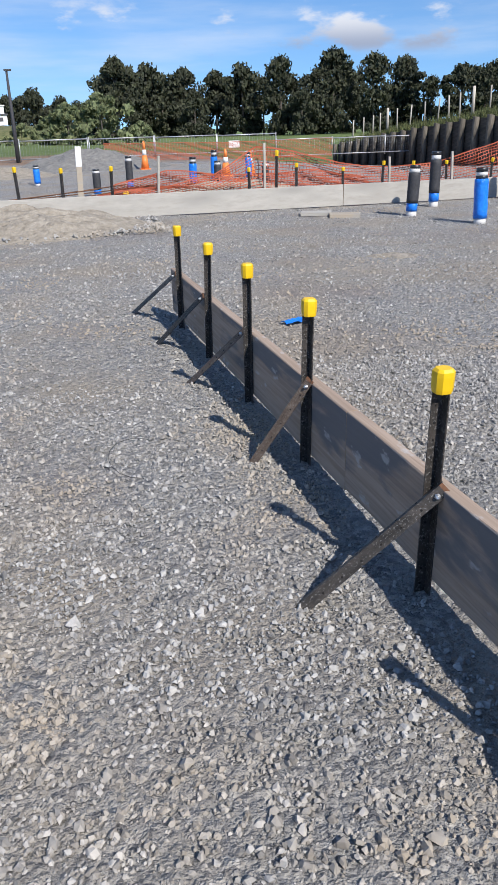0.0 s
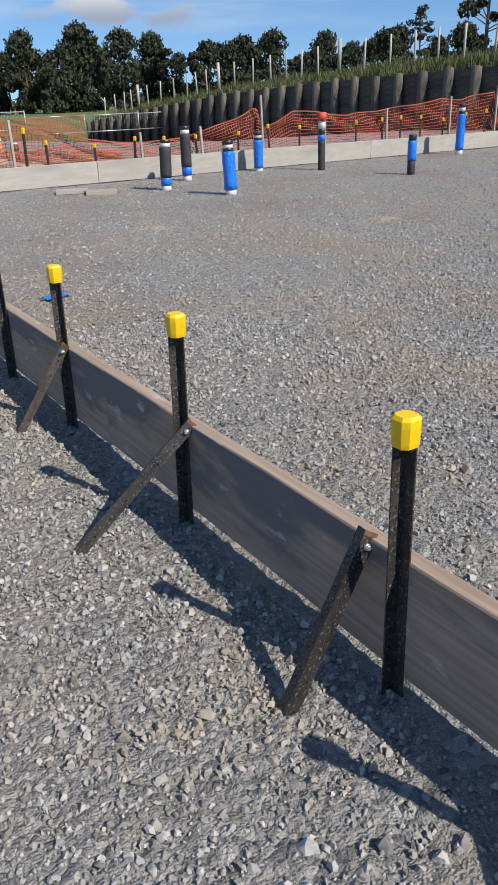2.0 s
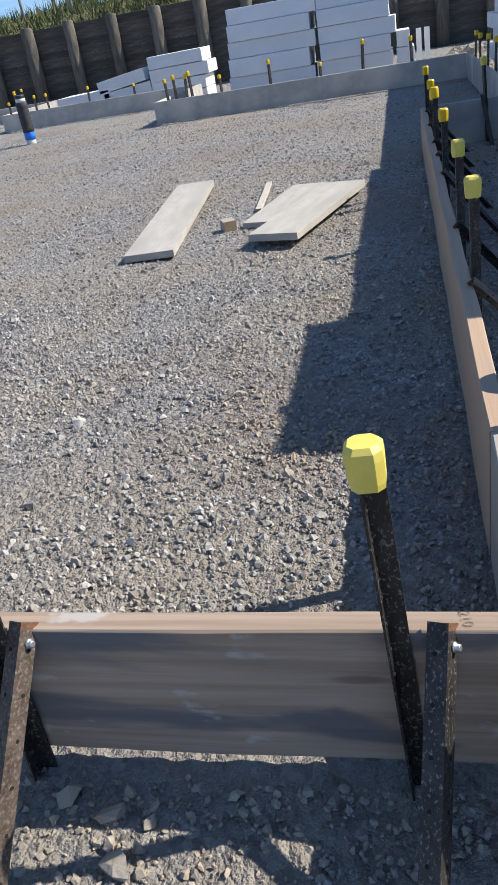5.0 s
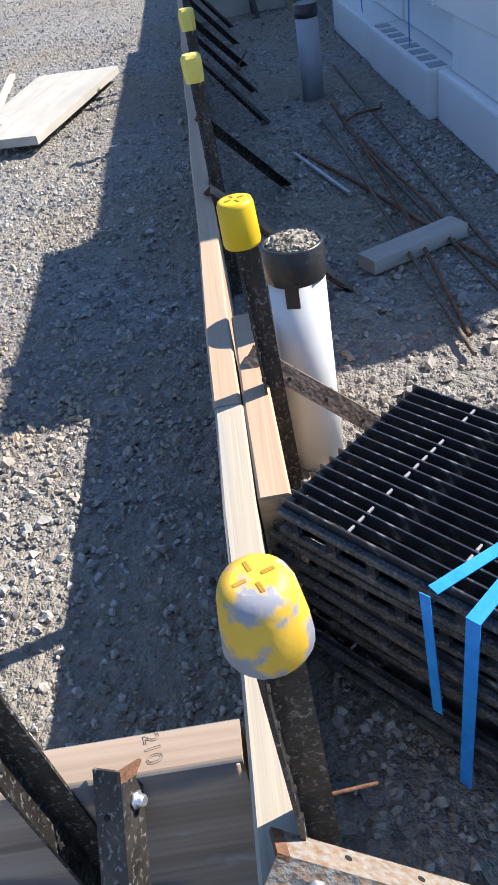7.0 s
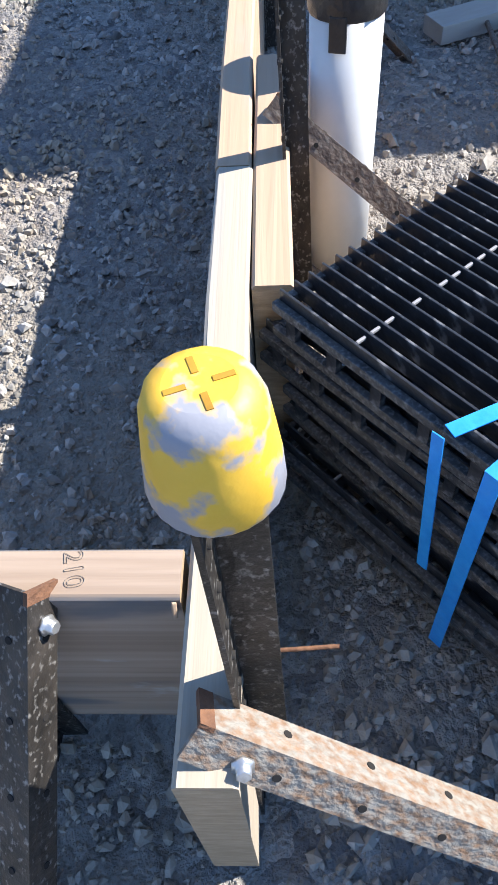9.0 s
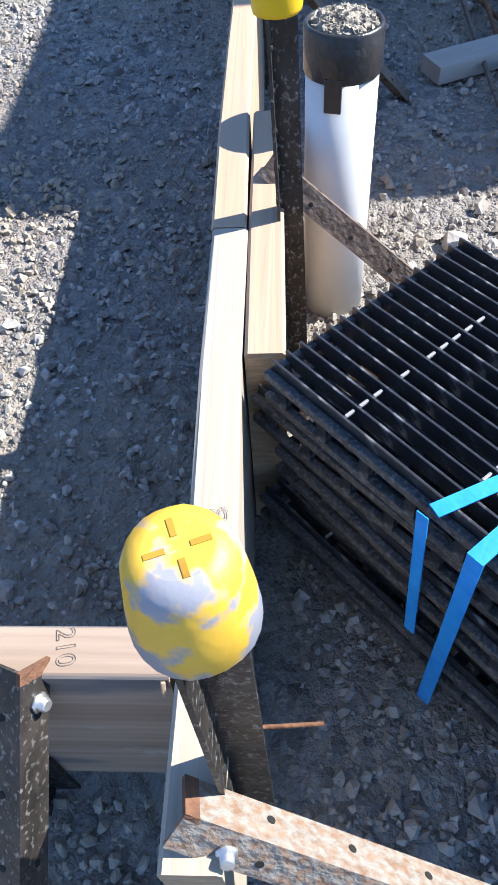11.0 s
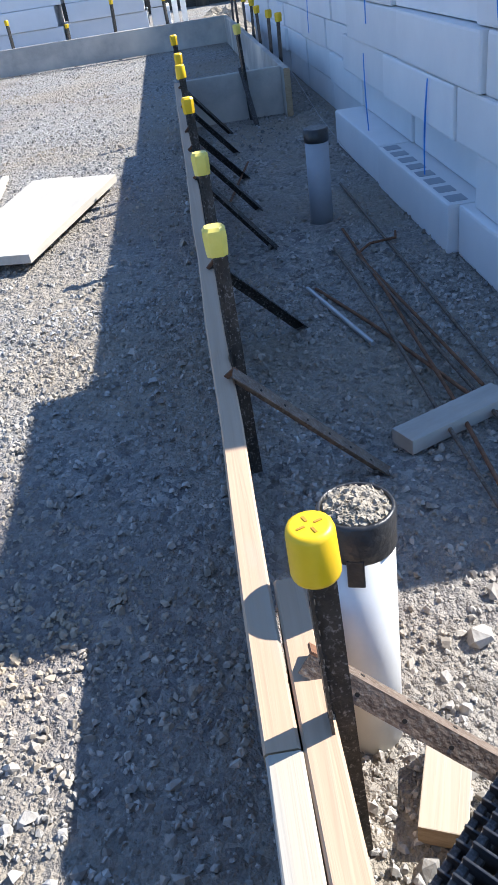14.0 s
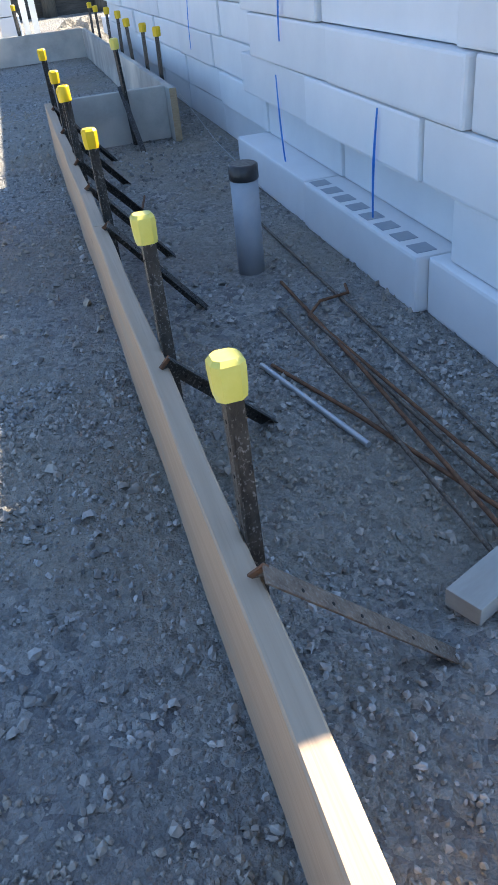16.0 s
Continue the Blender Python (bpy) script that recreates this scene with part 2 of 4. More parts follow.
M_GREYBOARD = mat("cement_splashed_board", (0.30, 0.29, 0.27), (0.50, 0.47, 0.42), 3, 0.85, stain=(0.60, 0.55, 0.47), stain_scale=1.2, stain_cut=(0.5, 0.7), bump=0.3, per_object=0.15)
M_END = mat("timber_end_grain", (0.30, 0.21, 0.12), (0.46, 0.34, 0.22), 30, 0.85, stretch=(1, 1, 6))
M_STEEL = mat("scuffed_black_steel", (0.016, 0.015, 0.014), (0.07, 0.06, 0.052), 22, 0.5, 0.3, stain=(0.26, 0.25, 0.235), stain_scale=170, stain_cut=(0.56, 0.72), stretch=(1, 1, 0.8), bump=0.35, per_object=0.4)
M_RUSTY = mat("worn_rusty_steel", (0.07, 0.045, 0.032), (0.20, 0.15, 0.115), 30, 0.65, 0.25, stain=(0.24, 0.21, 0.175), stain_scale=160, stain_cut=(0.50, 0.74), stretch=(1, 1, 0.8), bump=0.4, per_object=0.25)
M_CEMENTED = mat("cement_caked_steel", (0.16, 0.085, 0.045), (0.30, 0.20, 0.13), 34, 0.8, 0.1, stain=(0.27, 0.25, 0.215), stain_scale=120, stain_cut=(0.36, 0.60), stretch=(1, 1, 0.9), bump=0.5)
M_RUST = mat("orange_rust", (0.11, 0.052, 0.03), (0.24, 0.115, 0.06), 40, 0.9, 0.1, bump=0.5)
M_HOLE = mat("hole_shadow", (0.008, 0.007, 0.006), (0.015, 0.013, 0.012), 40, 0.9, bump=0)
M_ZINC = mat("zinc_bolt", (0.42, 0.42, 0.42), (0.62, 0.62, 0.62), 60, 0.38, 0.8, bump=0.1)
M_CAP = mat("yellow_plastic", (0.74, 0.45, 0.005), (0.84, 0.55, 0.012), 8, 0.42, bump=0.05, stain=(0.70, 0.56, 0.14), stain_scale=14, stain_cut=(0.62, 0.72), per_object=0.1)
M_CAP_PALE = mat("faded_yellow_plastic", (0.70, 0.55, 0.08), (0.82, 0.68, 0.17), 8, 0.5, bump=0.05, stain=(0.62, 0.60, 0.36), stain_scale=14, stain_cut=(0.6, 0.75))
M_CAP_CEMENT = mat("cement_smeared_cap", (0.66, 0.39, 0.03), (0.74, 0.46, 0.06), 8, 0.5, bump=0.2, stain=(0.27, 0.275, 0.31), stain_scale=34, stain_cut=(0.49, 0.57))
M_PVC = mat("white_pvc", (0.60, 0.59, 0.565), (0.70, 0.69, 0.67), 6, 0.4, bump=0.05, stain=(0.5, 0.46, 0.4), stain_scale=6, stain_cut=(0.62, 0.8))
# white plastic with its shade put into the grey-blue colour
M_SHADED_WHITE = mat("shaded_white_plastic", (0.27, 0.30, 0.34), (0.34, 0.37, 0.41), 6, 0.45, bump=0.05)
M_TAPE = mat("black_tape", (0.012, 0.012, 0.013), (0.035, 0.035, 0.037), 20, 0.35, bump=0.3)
M_LAG = mat("black_foam_lagging", (0.022, 0.023, 0.026), (0.05, 0.05, 0.055), 14, 0.7, bump=0.4)
M_BLUE = mat("blue_plastic_wrap", (0.005, 0.14, 0.62), (0.02, 0.24, 0.80), 12, 0.32, bump=0.8, fine=18, dist=0.02)
M_STRAP = mat("blue_strapping", (0.01, 0.22, 0.68), (0.03, 0.32, 0.82), 30, 0.35, bump=0.1)
M_RED = mat("red_paint", (0.55, 0.05, 0.03), (0.68, 0.10, 0.06), 12, 0.55, bump=0.1)
M_EPS = mat("white_polystyrene", (0.70, 0.71, 0.72), (0.79, 0.79, 0.79), 2.0, 0.75, bump=0.12, fine=160, dist=0.004, per_object=0.05)
M_BLACKPLASTIC = mat("black_moulded_plastic", (0.014, 0.015, 0.018), (0.034, 0.037, 0.044), 30, 0.30, bump=0.12, stain=(0.20, 0.20, 0.205), stain_scale=30, stain_cut=(0.60, 0.70))
M_WORN = mat("dusty_worn_plastic", (0.018, 0.018, 0.02), (0.09, 0.088, 0.086), 45, 0.6, bump=0.3, stain=(0.16, 0.158, 0.155), stain_scale=230, stain_cut=(0.48, 0.74))
M_NET = mat("orange_netting", (0.34, 0.065, 0.03), (0.46, 0.11, 0.05), 5, 0.55, bump=0)
M_WALLPOST = mat("weathered_pole", (0.08, 0.07, 0.055), (0.20, 0.175, 0.14), 3, 0.9, stretch=(6, 6, 1), bump=0.5, per_object=0.25, stain=(0.045, 0.042, 0.038), stain_scale=1.2, stain_cut=(0.5, 0.7))
M_WALLBOARD = mat("dark_retaining_timber", (0.045, 0.04, 0.034), (0.12, 0.105, 0.085), 3, 0.9, stretch=(6, 1, 8), bump=0.5, per_object=0.3)
M_STAKE = mat("silvered_stake", (0.34, 0.31, 0.26), (0.52, 0.48, 0.41), 5, 0.85, stretch=(6, 6, 1), bump=0.3, per_object=0.25)
M_GRASS = mat("rank_grass", (0.05, 0.075, 0.02), (0.15, 0.155, 0.06), 3, 0.9, island=True, per_object=0.5)
M_BANK = mat("weedy_bank", (0.05, 0.07, 0.02), (0.18, 0.17, 0.08), 1.6, 0.95, bump=0.9, fine=8, dist=0.1)
M_LEAF = mat("dark_evergreen_leaves", (0.022, 0.028, 0.014), (0.056, 0.062, 0.030), 0.35, 0.8, island=True, per_object=0.5, bump=0)
M_SHRUB = mat("grey_green_leaves", (0.09, 0.12, 0.05), (0.19, 0.21, 0.10), 0.6, 0.8, island=True, per_object=0.4, bump=0)
M_BARK = mat("grey_bark", (0.07, 0.06, 0.05), (0.15, 0.13, 0.11), 3, 0.95, stretch=(4, 4, 1), bump=0.6)
M_GALV = mat("galvanised_tube", (0.40, 0.41, 0.42), (0.55, 0.56, 0.57), 8, 0.45, 0.6, bump=0.1)
M_WHITE = mat("white_paint", (0.70, 0.70, 0.68), (0.80, 0.80, 0.78), 5, 0.6, bump=0.1)
M_DARKROOF = mat("dark_roofing", (0.06, 0.06, 0.065), (0.10, 0.10, 0.11), 5, 0.7, bump=0.2)
M_CONE = mat("orange_cone_plastic", (0.75, 0.18, 0.03), (0.85, 0.26, 0.06), 5, 0.5, bump=0.1)
M_HEAP = mat("grey_gravel_heap", (0.12, 0.118, 0.115), (0.25, 0.24, 0.22), 7, 0.95, bump=0.9, fine=22, dist=0.05)
M_PALE_MARK = mat("pale_grey_plastic", (0.20, 0.20, 0.21), (0.36, 0.36, 0.37), 60, 0.5, bump=0.1)
M_SLOT = mat("dark_yellow_slot", (0.30, 0.15, 0.01), (0.45, 0.25, 0.02), 60, 0.8, bump=0)
M_INK = mat("pencil_mark", (0.24, 0.21, 0.18), (0.29, 0.25, 0.215), 60, 0.9, bump=0)


# ---- mesh helpers ----
def box(bm, size, m=None, at=(0, 0, 0), bevel=0.0, mi=0):
    """A box of that size centred at `at`, turned by m."""
    mm = (m or Matrix.Identity(4)) @ Matrix.Translation(at) @ Matrix.Diagonal((*size, 1))
    r = bmesh.ops.create_cube(bm, size=1.0, matrix=mm)
    faces = {f for v in r["verts"] for f in v.link_faces}
    for f in faces:
        f.material_index = mi
    if bevel:
        bmesh.ops.bevel(bm, geom=list({e for f in faces for e in f.edges}), offset=bevel, segments=2, affect="EDGES", profile=0.6)


def tube(bm, profile, segments=16, m=None, close=True, wobble=0.0, mi=0):
    """A turned body; profile: (radius, z) from the bottom up."""
    m = m or Matrix.Identity(4)
    rings = []
    for r, z in profile:
        rings.append([bm.verts.new(m @ Vector((r * (1 + wobble * random.uniform(-1, 1)) * math.cos(a), r * (1 + wobble * random.uniform(-1, 1)) * math.sin(a), z)))
                      for a in (2 * math.pi * k / segments for k in range(segments))])
    for p, q in zip(rings, rings[1:]):
        for k in range(segments):
            f = bm.faces.new((p[k], p[(k + 1) % segments], q[(k + 1) % segments], q[k]))
            f.smooth, f.material_index = True, mi
    if close:
        for ring, flip in ((rings[0], True), (rings[-1], False)):
            f = bm.faces.new(ring[::-1] if flip else ring)
            f.material_index = mi


def rod(bm, a, b, r, segments=8, r2=None):
    a, b = Vector(a), Vector(b)
    m = Matrix.Translation(a) @ (b - a).to_track_quat("Z", "Y").to_matrix().to_4x4()
    tube(bm, [(r, 0), (r if r2 is None else r2, (b - a).length)], segments, m)


def mesh_of(bm, name, material, extra=()):
    me = bpy.data.meshes.new(name)
    bm.normal_update()
    bm.to_mesh(me)
    bm.free()
    for x in (material, *extra):
        me.materials.append(x)
    return me


def thing(name, label, category, at=None, group="", kind="", data=None):
    ob = new(name, data)
    if at is not None:
        ob.matrix_basis = at
    return tagged(ob, label, category, group, kind)


def part(name, bm, material, parent, label="", extra=()):
    ob = new(name, mesh_of(bm, name, material, extra))
    ob.parent = parent
    return tagged(ob, label)


def single(name, bm, material, label, category, at=None, group="", kind="", extra=()):
    return thing(name, label, category, at, group, kind, mesh_of(bm, name, material, extra))


def raw(name, verts, faces, material):
    me = bpy.data.meshes.new(name)
    me.from_pydata(verts, [], faces)
    me.materials.append(material)
    return me


# ---- ground ----
def smooth01(v, a, b):
    t = np.clip((v - a) / (b - a), 0, 1)
    return t * t * (3 - 2 * t)


def ground_z(x, y):
    """Level pad with slight waves, a dip towards the end of the retaining wall."""
    x, y = np.asarray(x, float), np.asarray(y, float)
    near = 1 - smooth01(np.hypot(x - 4, y - 3), 14, 30)
    z = near * (0.006 * np.sin(2.1 * x + 0.7) * np.cos(1.7 * y) + 0.004 * np.sin(6.3 * x - 2.2 * y) + 0.003 * np.cos(9.1 * y + 3.3 * x))
    z = z - 1.2 * smooth01(y, 18, 46) * smooth01(x, 9, 19) * (1 - smooth01(y, 60, 110))
    z = z - 0.012 * (1 - smooth01(x, 1.15, 1.3)) * near
    return z


def axis(lo, hi, step, far, n):
    core = np.arange(lo, hi, step)
    out = np.geomspace(step * 2, far, n)
    return np.concatenate([(lo - out)[::-1], core, hi + out])


gx, gy = axis(-1.5, 8.0, 0.035, 1500, 55), axis(-2.6, 6.5, 0.035, 1500, 60)
GX, GY = np.meshgrid(gx, gy)
rough = np.random.RandomState(3).normal(0, 1, GX.shape)
fine = ((GX > -2) & (GX < 8.5) & (GY > -3) & (GY < 7))
GZ = ground_z(GX, GY) + np.where(fine, 0.0035 * rough, 0)
nx, ny = len(gx), len(gy)
idx = np.arange(nx * ny).reshape(ny, nx)
quads = np.stack([idx[:-1, :-1], idx[:-1, 1:], idx[1:, 1:], idx[1:, :-1]], -1).reshape(-1, 4)
thing("ground", "crushed grey gravel pad with brown dust, earth and grass beyond", "ground", kind="structure",
      data=raw("ground", np.stack([GX, GY, GZ], -1).reshape(-1, 3).tolist(), quads.tolist(), M_GRAVEL))


def stones(name, count, xr, yr, size, seed, label, keep=None, sink=0.5):
    """Angular crushed stones scattered on the ground, one mesh."""
    r = np.random.RandomState(seed)
    x, y = r.uniform(*xr, count), r.uniform(*yr, count)
    if keep is not None:
        k = keep(x, y, r)
        x, y = x[k], y[k]
    n = len(x)
    s = size[0] * (size[1] / size[0]) ** (r.uniform(0, 1, n) ** 2.4)
    # a broken lump: an uneven six-sided foot and a smaller three-cornered top
    foot_a = np.arange(6) * math.pi / 3 + r.uniform(-0.35, 0.35, (n, 6))
    top_a = np.arange(3) * 2 * math.pi / 3 + math.pi / 6 + r.uniform(-0.45, 0.45, (n, 3))
    ang = np.concatenate([foot_a, top_a], 1)
    rad = np.concatenate([r.uniform(0.75, 1.2, (n, 6)), r.uniform(0.3, 0.85, (n, 3))], 1)
    high = np.concatenate([r.uniform(-1.0, 0.1, (n, 6)), r.uniform(0.45, 1.05, (n, 3))], 1)
    v = np.stack([rad * np.cos(ang), rad * np.sin(ang), high], -1)
    v *= (s[:, None] * np.stack([r.uniform(0.75, 1.25, n), r.uniform(0.55, 1.0, n), r.uniform(0.5, 0.9, n)], -1))[:, None] * 0.5
    a, tilt = r.uniform(0, 6.283, n), r.normal(0, 0.35, n)
    ct, st = np.cos(tilt)[:, None], np.sin(tilt)[:, None]
    yy, zz = v[..., 1] * ct - v[..., 2] * st, v[..., 1] * st + v[..., 2] * ct
    c, sn = np.cos(a)[:, None], np.sin(a)[:, None]
    xx, yy = v[..., 0] * c - yy * sn, v[..., 0] * sn + yy * c
    out = np.stack([xx + x[:, None], yy + y[:, None], zz + (ground_z(x, y) + s * sink * 0.5)[:, None]], -1).reshape(-1, 3)
    first = 9 * np.arange(n)[:, None, None]
    tris = np.array([[6, 7, 8], [0, 1, 6], [2, 3, 7], [4, 5, 8]])
    quad = np.array([[1, 2, 7, 6], [3, 4, 8, 7], [5, 0, 6, 8]])
    faces = (tris[None] + first).reshape(-1, 3).tolist() + (quad[None] + first).reshape(-1, 4).tolist()
    return thing(name, label, "gravel", kind="stuff", data=raw(name, out.tolist(), faces, M_STONE))


def off_boards(x, y, r):
    on_a = (x > 1.27) & (x < 1.345) & (y > -1.1) & (y < 5.3)
    on_b = (y > -1.14) & (y < -1.02) & (x > 1.1) & (x < 7.8)
    return ~(on_a | on_b)




def patchy(x, y, r, most, least):
    """Stones lie thick in some places and thin on dusty ground in others."""
    w = np.sin(1.9 * x + 0.8 * y + 0.4) + np.sin(1.3 * y - 2.3 * x + 1.1) + 0.8 * np.sin(4.1 * x + 3.3 * y)
    return off_boards(x, y, r) & (r.uniform(0, 1, len(x)) < least + (most - least) * smooth01(w, -1.6, 1.2))


stones("gravel", 150000, (-1.3, 4.4), (-2.1, 3.8), (0.007, 0.024), 1, "loose angular grey crushed stones on the pad", lambda x, y, r: patchy(x, y, r, 1.0, 0.45))
stones("gravel", 190000, (-1.5, 15.0), (-2.2, 12.3), (0.011, 0.034), 2, "loose angular grey crushed stones on the pad",
       lambda x, y, r: patchy(x, y, r, 1.0, 0.55) & (r.uniform(0, 1, len(x)) < np.clip(1.25 - np.hypot(x - 2.5, y - 1.5) / 14, 0.2, 0.85)))
stones("gravel", 520, (-1.2, 6.0), (-2.0, 4.5), (0.026, 0.062), 4, "scattered larger broken rocks on the gravel",
       lambda x, y, r: off_boards(x, y, r) & (r.uniform(0, 1, len(x)) < np.where((x < 3.6) & (y < 1.5), 1, 0.35)), 0.45)


# ---- formwork ----
BH, BT, BZ = 0.345, 0.048, 0.014


def board(x0, y0, x1, y1, material, label, h=BH, z=BZ, t=BT, name="formwork_board", ends=True):
    """A formwork board on edge between two plan points, centred on that line."""
    a, b = Vector((x0, y0, 0)), Vector((x1, y1, 0))
    d = b - a
    m = Matrix.Translation((a + b) / 2 + Vector((0, 0, z + h / 2))) @ Matrix.Rotation(math.atan2(d.y, d.x), 4, "Z")
    bm = bmesh.new()
    n = max(2, int(d.length / 0.25))
    prof = [(-t / 2, -h / 2), (t / 2, -h / 2), (t / 2, h / 2 - 0.004), (t / 2 - 0.004, h / 2), (-t / 2 + 0.004, h / 2), (-t / 2, h / 2 - 0.004)]
    rings = []
    for i in range(n + 1):
        wob = 0.0025 * math.sin(i * 1.7 + x0 * 3) if 0 < i < n else 0
        rings.append([bm.verts.new((-d.length / 2 + d.length * i / n, py + wob, pz + (random.uniform(-0.0015, 0.0015) if 0 < i < n else 0))) for py, pz in prof])
    for p, q in zip(rings, rings[1:]):
        for k in range(6):
            bm.faces.new((p[k], q[k], q[(k + 1) % 6], p[(k + 1) % 6]))
    for ring in (rings[0], rings[-1][::-1]):
        f = bm.faces.new(ring)
        f.material_index = 1
    bmesh.ops.recalc_face_normals(bm, faces=bm.faces)
    return single(name, bm, material, label, "board", m, "formwork boards", extra=(M_END,))


AX = 1.309
board(AX, -1.028, AX, 2.1, M_TIMBER_Y, "weathered pine formwork board on edge with grey stains", 0.301, 0.058)
board(AX, 2.103, AX, 5.32, M_TIMBER_Y, "weathered pine formwork board on edge with grey stains", 0.311, 0.048)
BY = -1.056
board(1.14, BY, 1.90, BY, M_TIMBER, "pale sawn pine formwork board with pencilled numbers")
board(1.903, BY + 0.002, 4.8, BY + 0.002, M_TIMBER_WARM, "warm sawn pine formwork board on edge")
board(4.803, BY, 7.75, BY, M_TIMBER_WARM, "sawn pine formwork board on edge in shade")
board(1.665, BY - 0.0495, 2.20, BY - 0.0495, M_TIMBER_WARM, "short pine packer board doubled against the formwork")
CY = 12.405
board(-2.5, CY, 5.68, CY, M_PALE, "pale cement-stained formwork board at the far side")
board(5.69, CY, 11.9, CY, M_PALE, "pale cement-stained formwork board at the far side")
board(11.91, CY, 20.2, CY, M_PALE, "pale cement-stained formwork board at the far side")
board(20.25, 12.43, 20.25, 7.70, M_GREYBOARD, "grey formwork board along the back of the pad")
board(20.22, 7.67, 17.15, 7.67, M_GREYBOARD, "grey formwork board at a step of the pad")
board(17.12, 7.70, 17.12, 3.18, M_GREYBOARD, "brown-grey formwork board along the back of the pad")
board(17.09, 3.15, 13.73, 3.15, M_GREYBOARD, "grey formwork board at a step of the pad")
board(13.705, 3.18, 13.705, -1.87, M_GREYBOARD, "grey formwork board along the back of the pad")
board(13.675, -1.895, 7.62, -1.895, M_GREYBOARD, "grey formwork board beside the polystyrene stack")
board(7.80, -1.085, 7.80, -1.868, M_GREYBOARD, "grey formwork cross board between two sides")


# ---- steel pegs with yellow caps ----
def angle_bar(length, w=0.035, t=0.004):
    """An angle section along z, its corner at the origin."""
    bm = bmesh.new()
    pts = [(0, 0), (w, 0), (w, t), (t, t), (t, w), (0, w)]
    lo, hi = [[bm.verts.new((x, y, z)) for x, y in pts] for z in (0, length)]
    for k in range(6):
        bm.faces.new((lo[k], lo[(k + 1) % 6], hi[(k + 1) % 6], hi[k]))
    bm.faces.new(lo[::-1])
    bm.faces.new(hi)
    return bm


# no bores are cut: dark studs stand for the shade inside each hole
def bar_holes(length, first=0.03, step=0.05, w=0.035, flanges=2):
    bm = bmesh.new()
    z = first
    while z < length - 0.02:
        for m in (Matrix.Translation((w * 0.6, 0, z)) @ Matrix.Rotation(math.pi / 2, 4, "X"), Matrix.Translation((0, w * 0.6, z)) @ Matrix.Rotation(-math.pi / 2, 4, "Y"))[:flanges]:
            tube(bm, [(0.0036, -0.006), (0.0036, 0.0009)], 8, m)
        z += step
    return bm


def cap_mesh(kind, s=1.0):
    """kind round: a drum with a crossed slot; square: a bevelled block."""
    bm = bmesh.new()
    if kind == "round":
        tube(bm, [(0.0275 * s, 0), (0.0285 * s, 0.004), (0.027 * s, 0.060 * s), (0.025 * s, 0.066 * s), (0.020 * s, 0.0675 * s)], 20)
    elif kind == "dome":
        tube(bm, [(0.0310, 0.006), (0.0335, 0.011), (0.0318, 0.033), (0.0275, 0.063), (0.0245, 0.071), (0.016, 0.075)], 24, wobble=0.012)
    else:
        pr = [(0.021, 0.0), (0.0225, 0.01), (0.024, 0.045), (0.0235, 0.058), (0.018, 0.0655)]
        rings = []
        for r, z in pr:
            c = r * 0.55
            pts = [(r, -c), (r, c), (c, r), (-c, r), (-r, c), (-r, -c), (-c, -r), (c, -r)]
            rings.append([bm.verts.new((x * 1.12, y * 1.12, z)) for x, y in pts])
        for p, q in zip(rings, rings[1:]):
            for k in range(8):
                bm.faces.new((p[k], p[(k + 1) % 8], q[(k + 1) % 8], q[k])).smooth = False
        bm.faces.new(rings[0][::-1])
        bm.faces.new(rings[-1])
    return bm


PEG = {}


def peg(x, y, top, cap="square", face=0.0, lean=(0, 0), pale=False, foot=0.0):
    """A driven angle-steel peg; face: the way that its outer corner points, in degrees."""
    key = (cap, pale)
    m = pose(x, y, foot, lean[0], lean[1], 0) @ pose(0, 0, 0, 0, 0, face)
    length = 0.66
    if key not in PEG:
        ob = thing("formwork_peg", "black steel peg with %syellow plastic cap beside formwork" % ("cement-smeared " if cap == "dome" else "faded " if pale else ""), "peg",
                   group="formwork pegs")
        st = part("stake", angle_bar(length), M_STEEL, ob, "scuffed black perforated angle steel")
        st.location = (-0.013, -0.013, 0)
        h = part("hole", bar_holes(length, flanges=1), M_HOLE, st, "row of round holes")
        tagged(h, kind="stuff")
        c = part("cap", cap_mesh(cap), M_CAP_CEMENT if cap == "dome" else M_CAP_PALE if pale else M_CAP, ob, "yellow plastic safety cap")
        c.location = (0, 0, length - 0.042)
        if cap != "square":
            # slots are raised bars in a darker yellow than the cap
            bm = bmesh.new()
            for a in (20, 110, 200, 290):
                box(bm, (0.0095, 0.003, 0.0022), Matrix.Rotation(radians(a), 4, "Z"), (0.0105, 0, 0.0674 if cap == "round" else 0.0744))
            s = part("slot", bm, M_SLOT, c, "moulded cross slots")
            s.parent = c
        PEG[key] = ob
        ob.matrix_basis = m @ Matrix.Diagonal((1, 1, top / 0.69, 1))
        return ob
    ob = copy_thing(PEG[key], m)
    ob.scale = (1, 1, top / 0.69)
    return ob


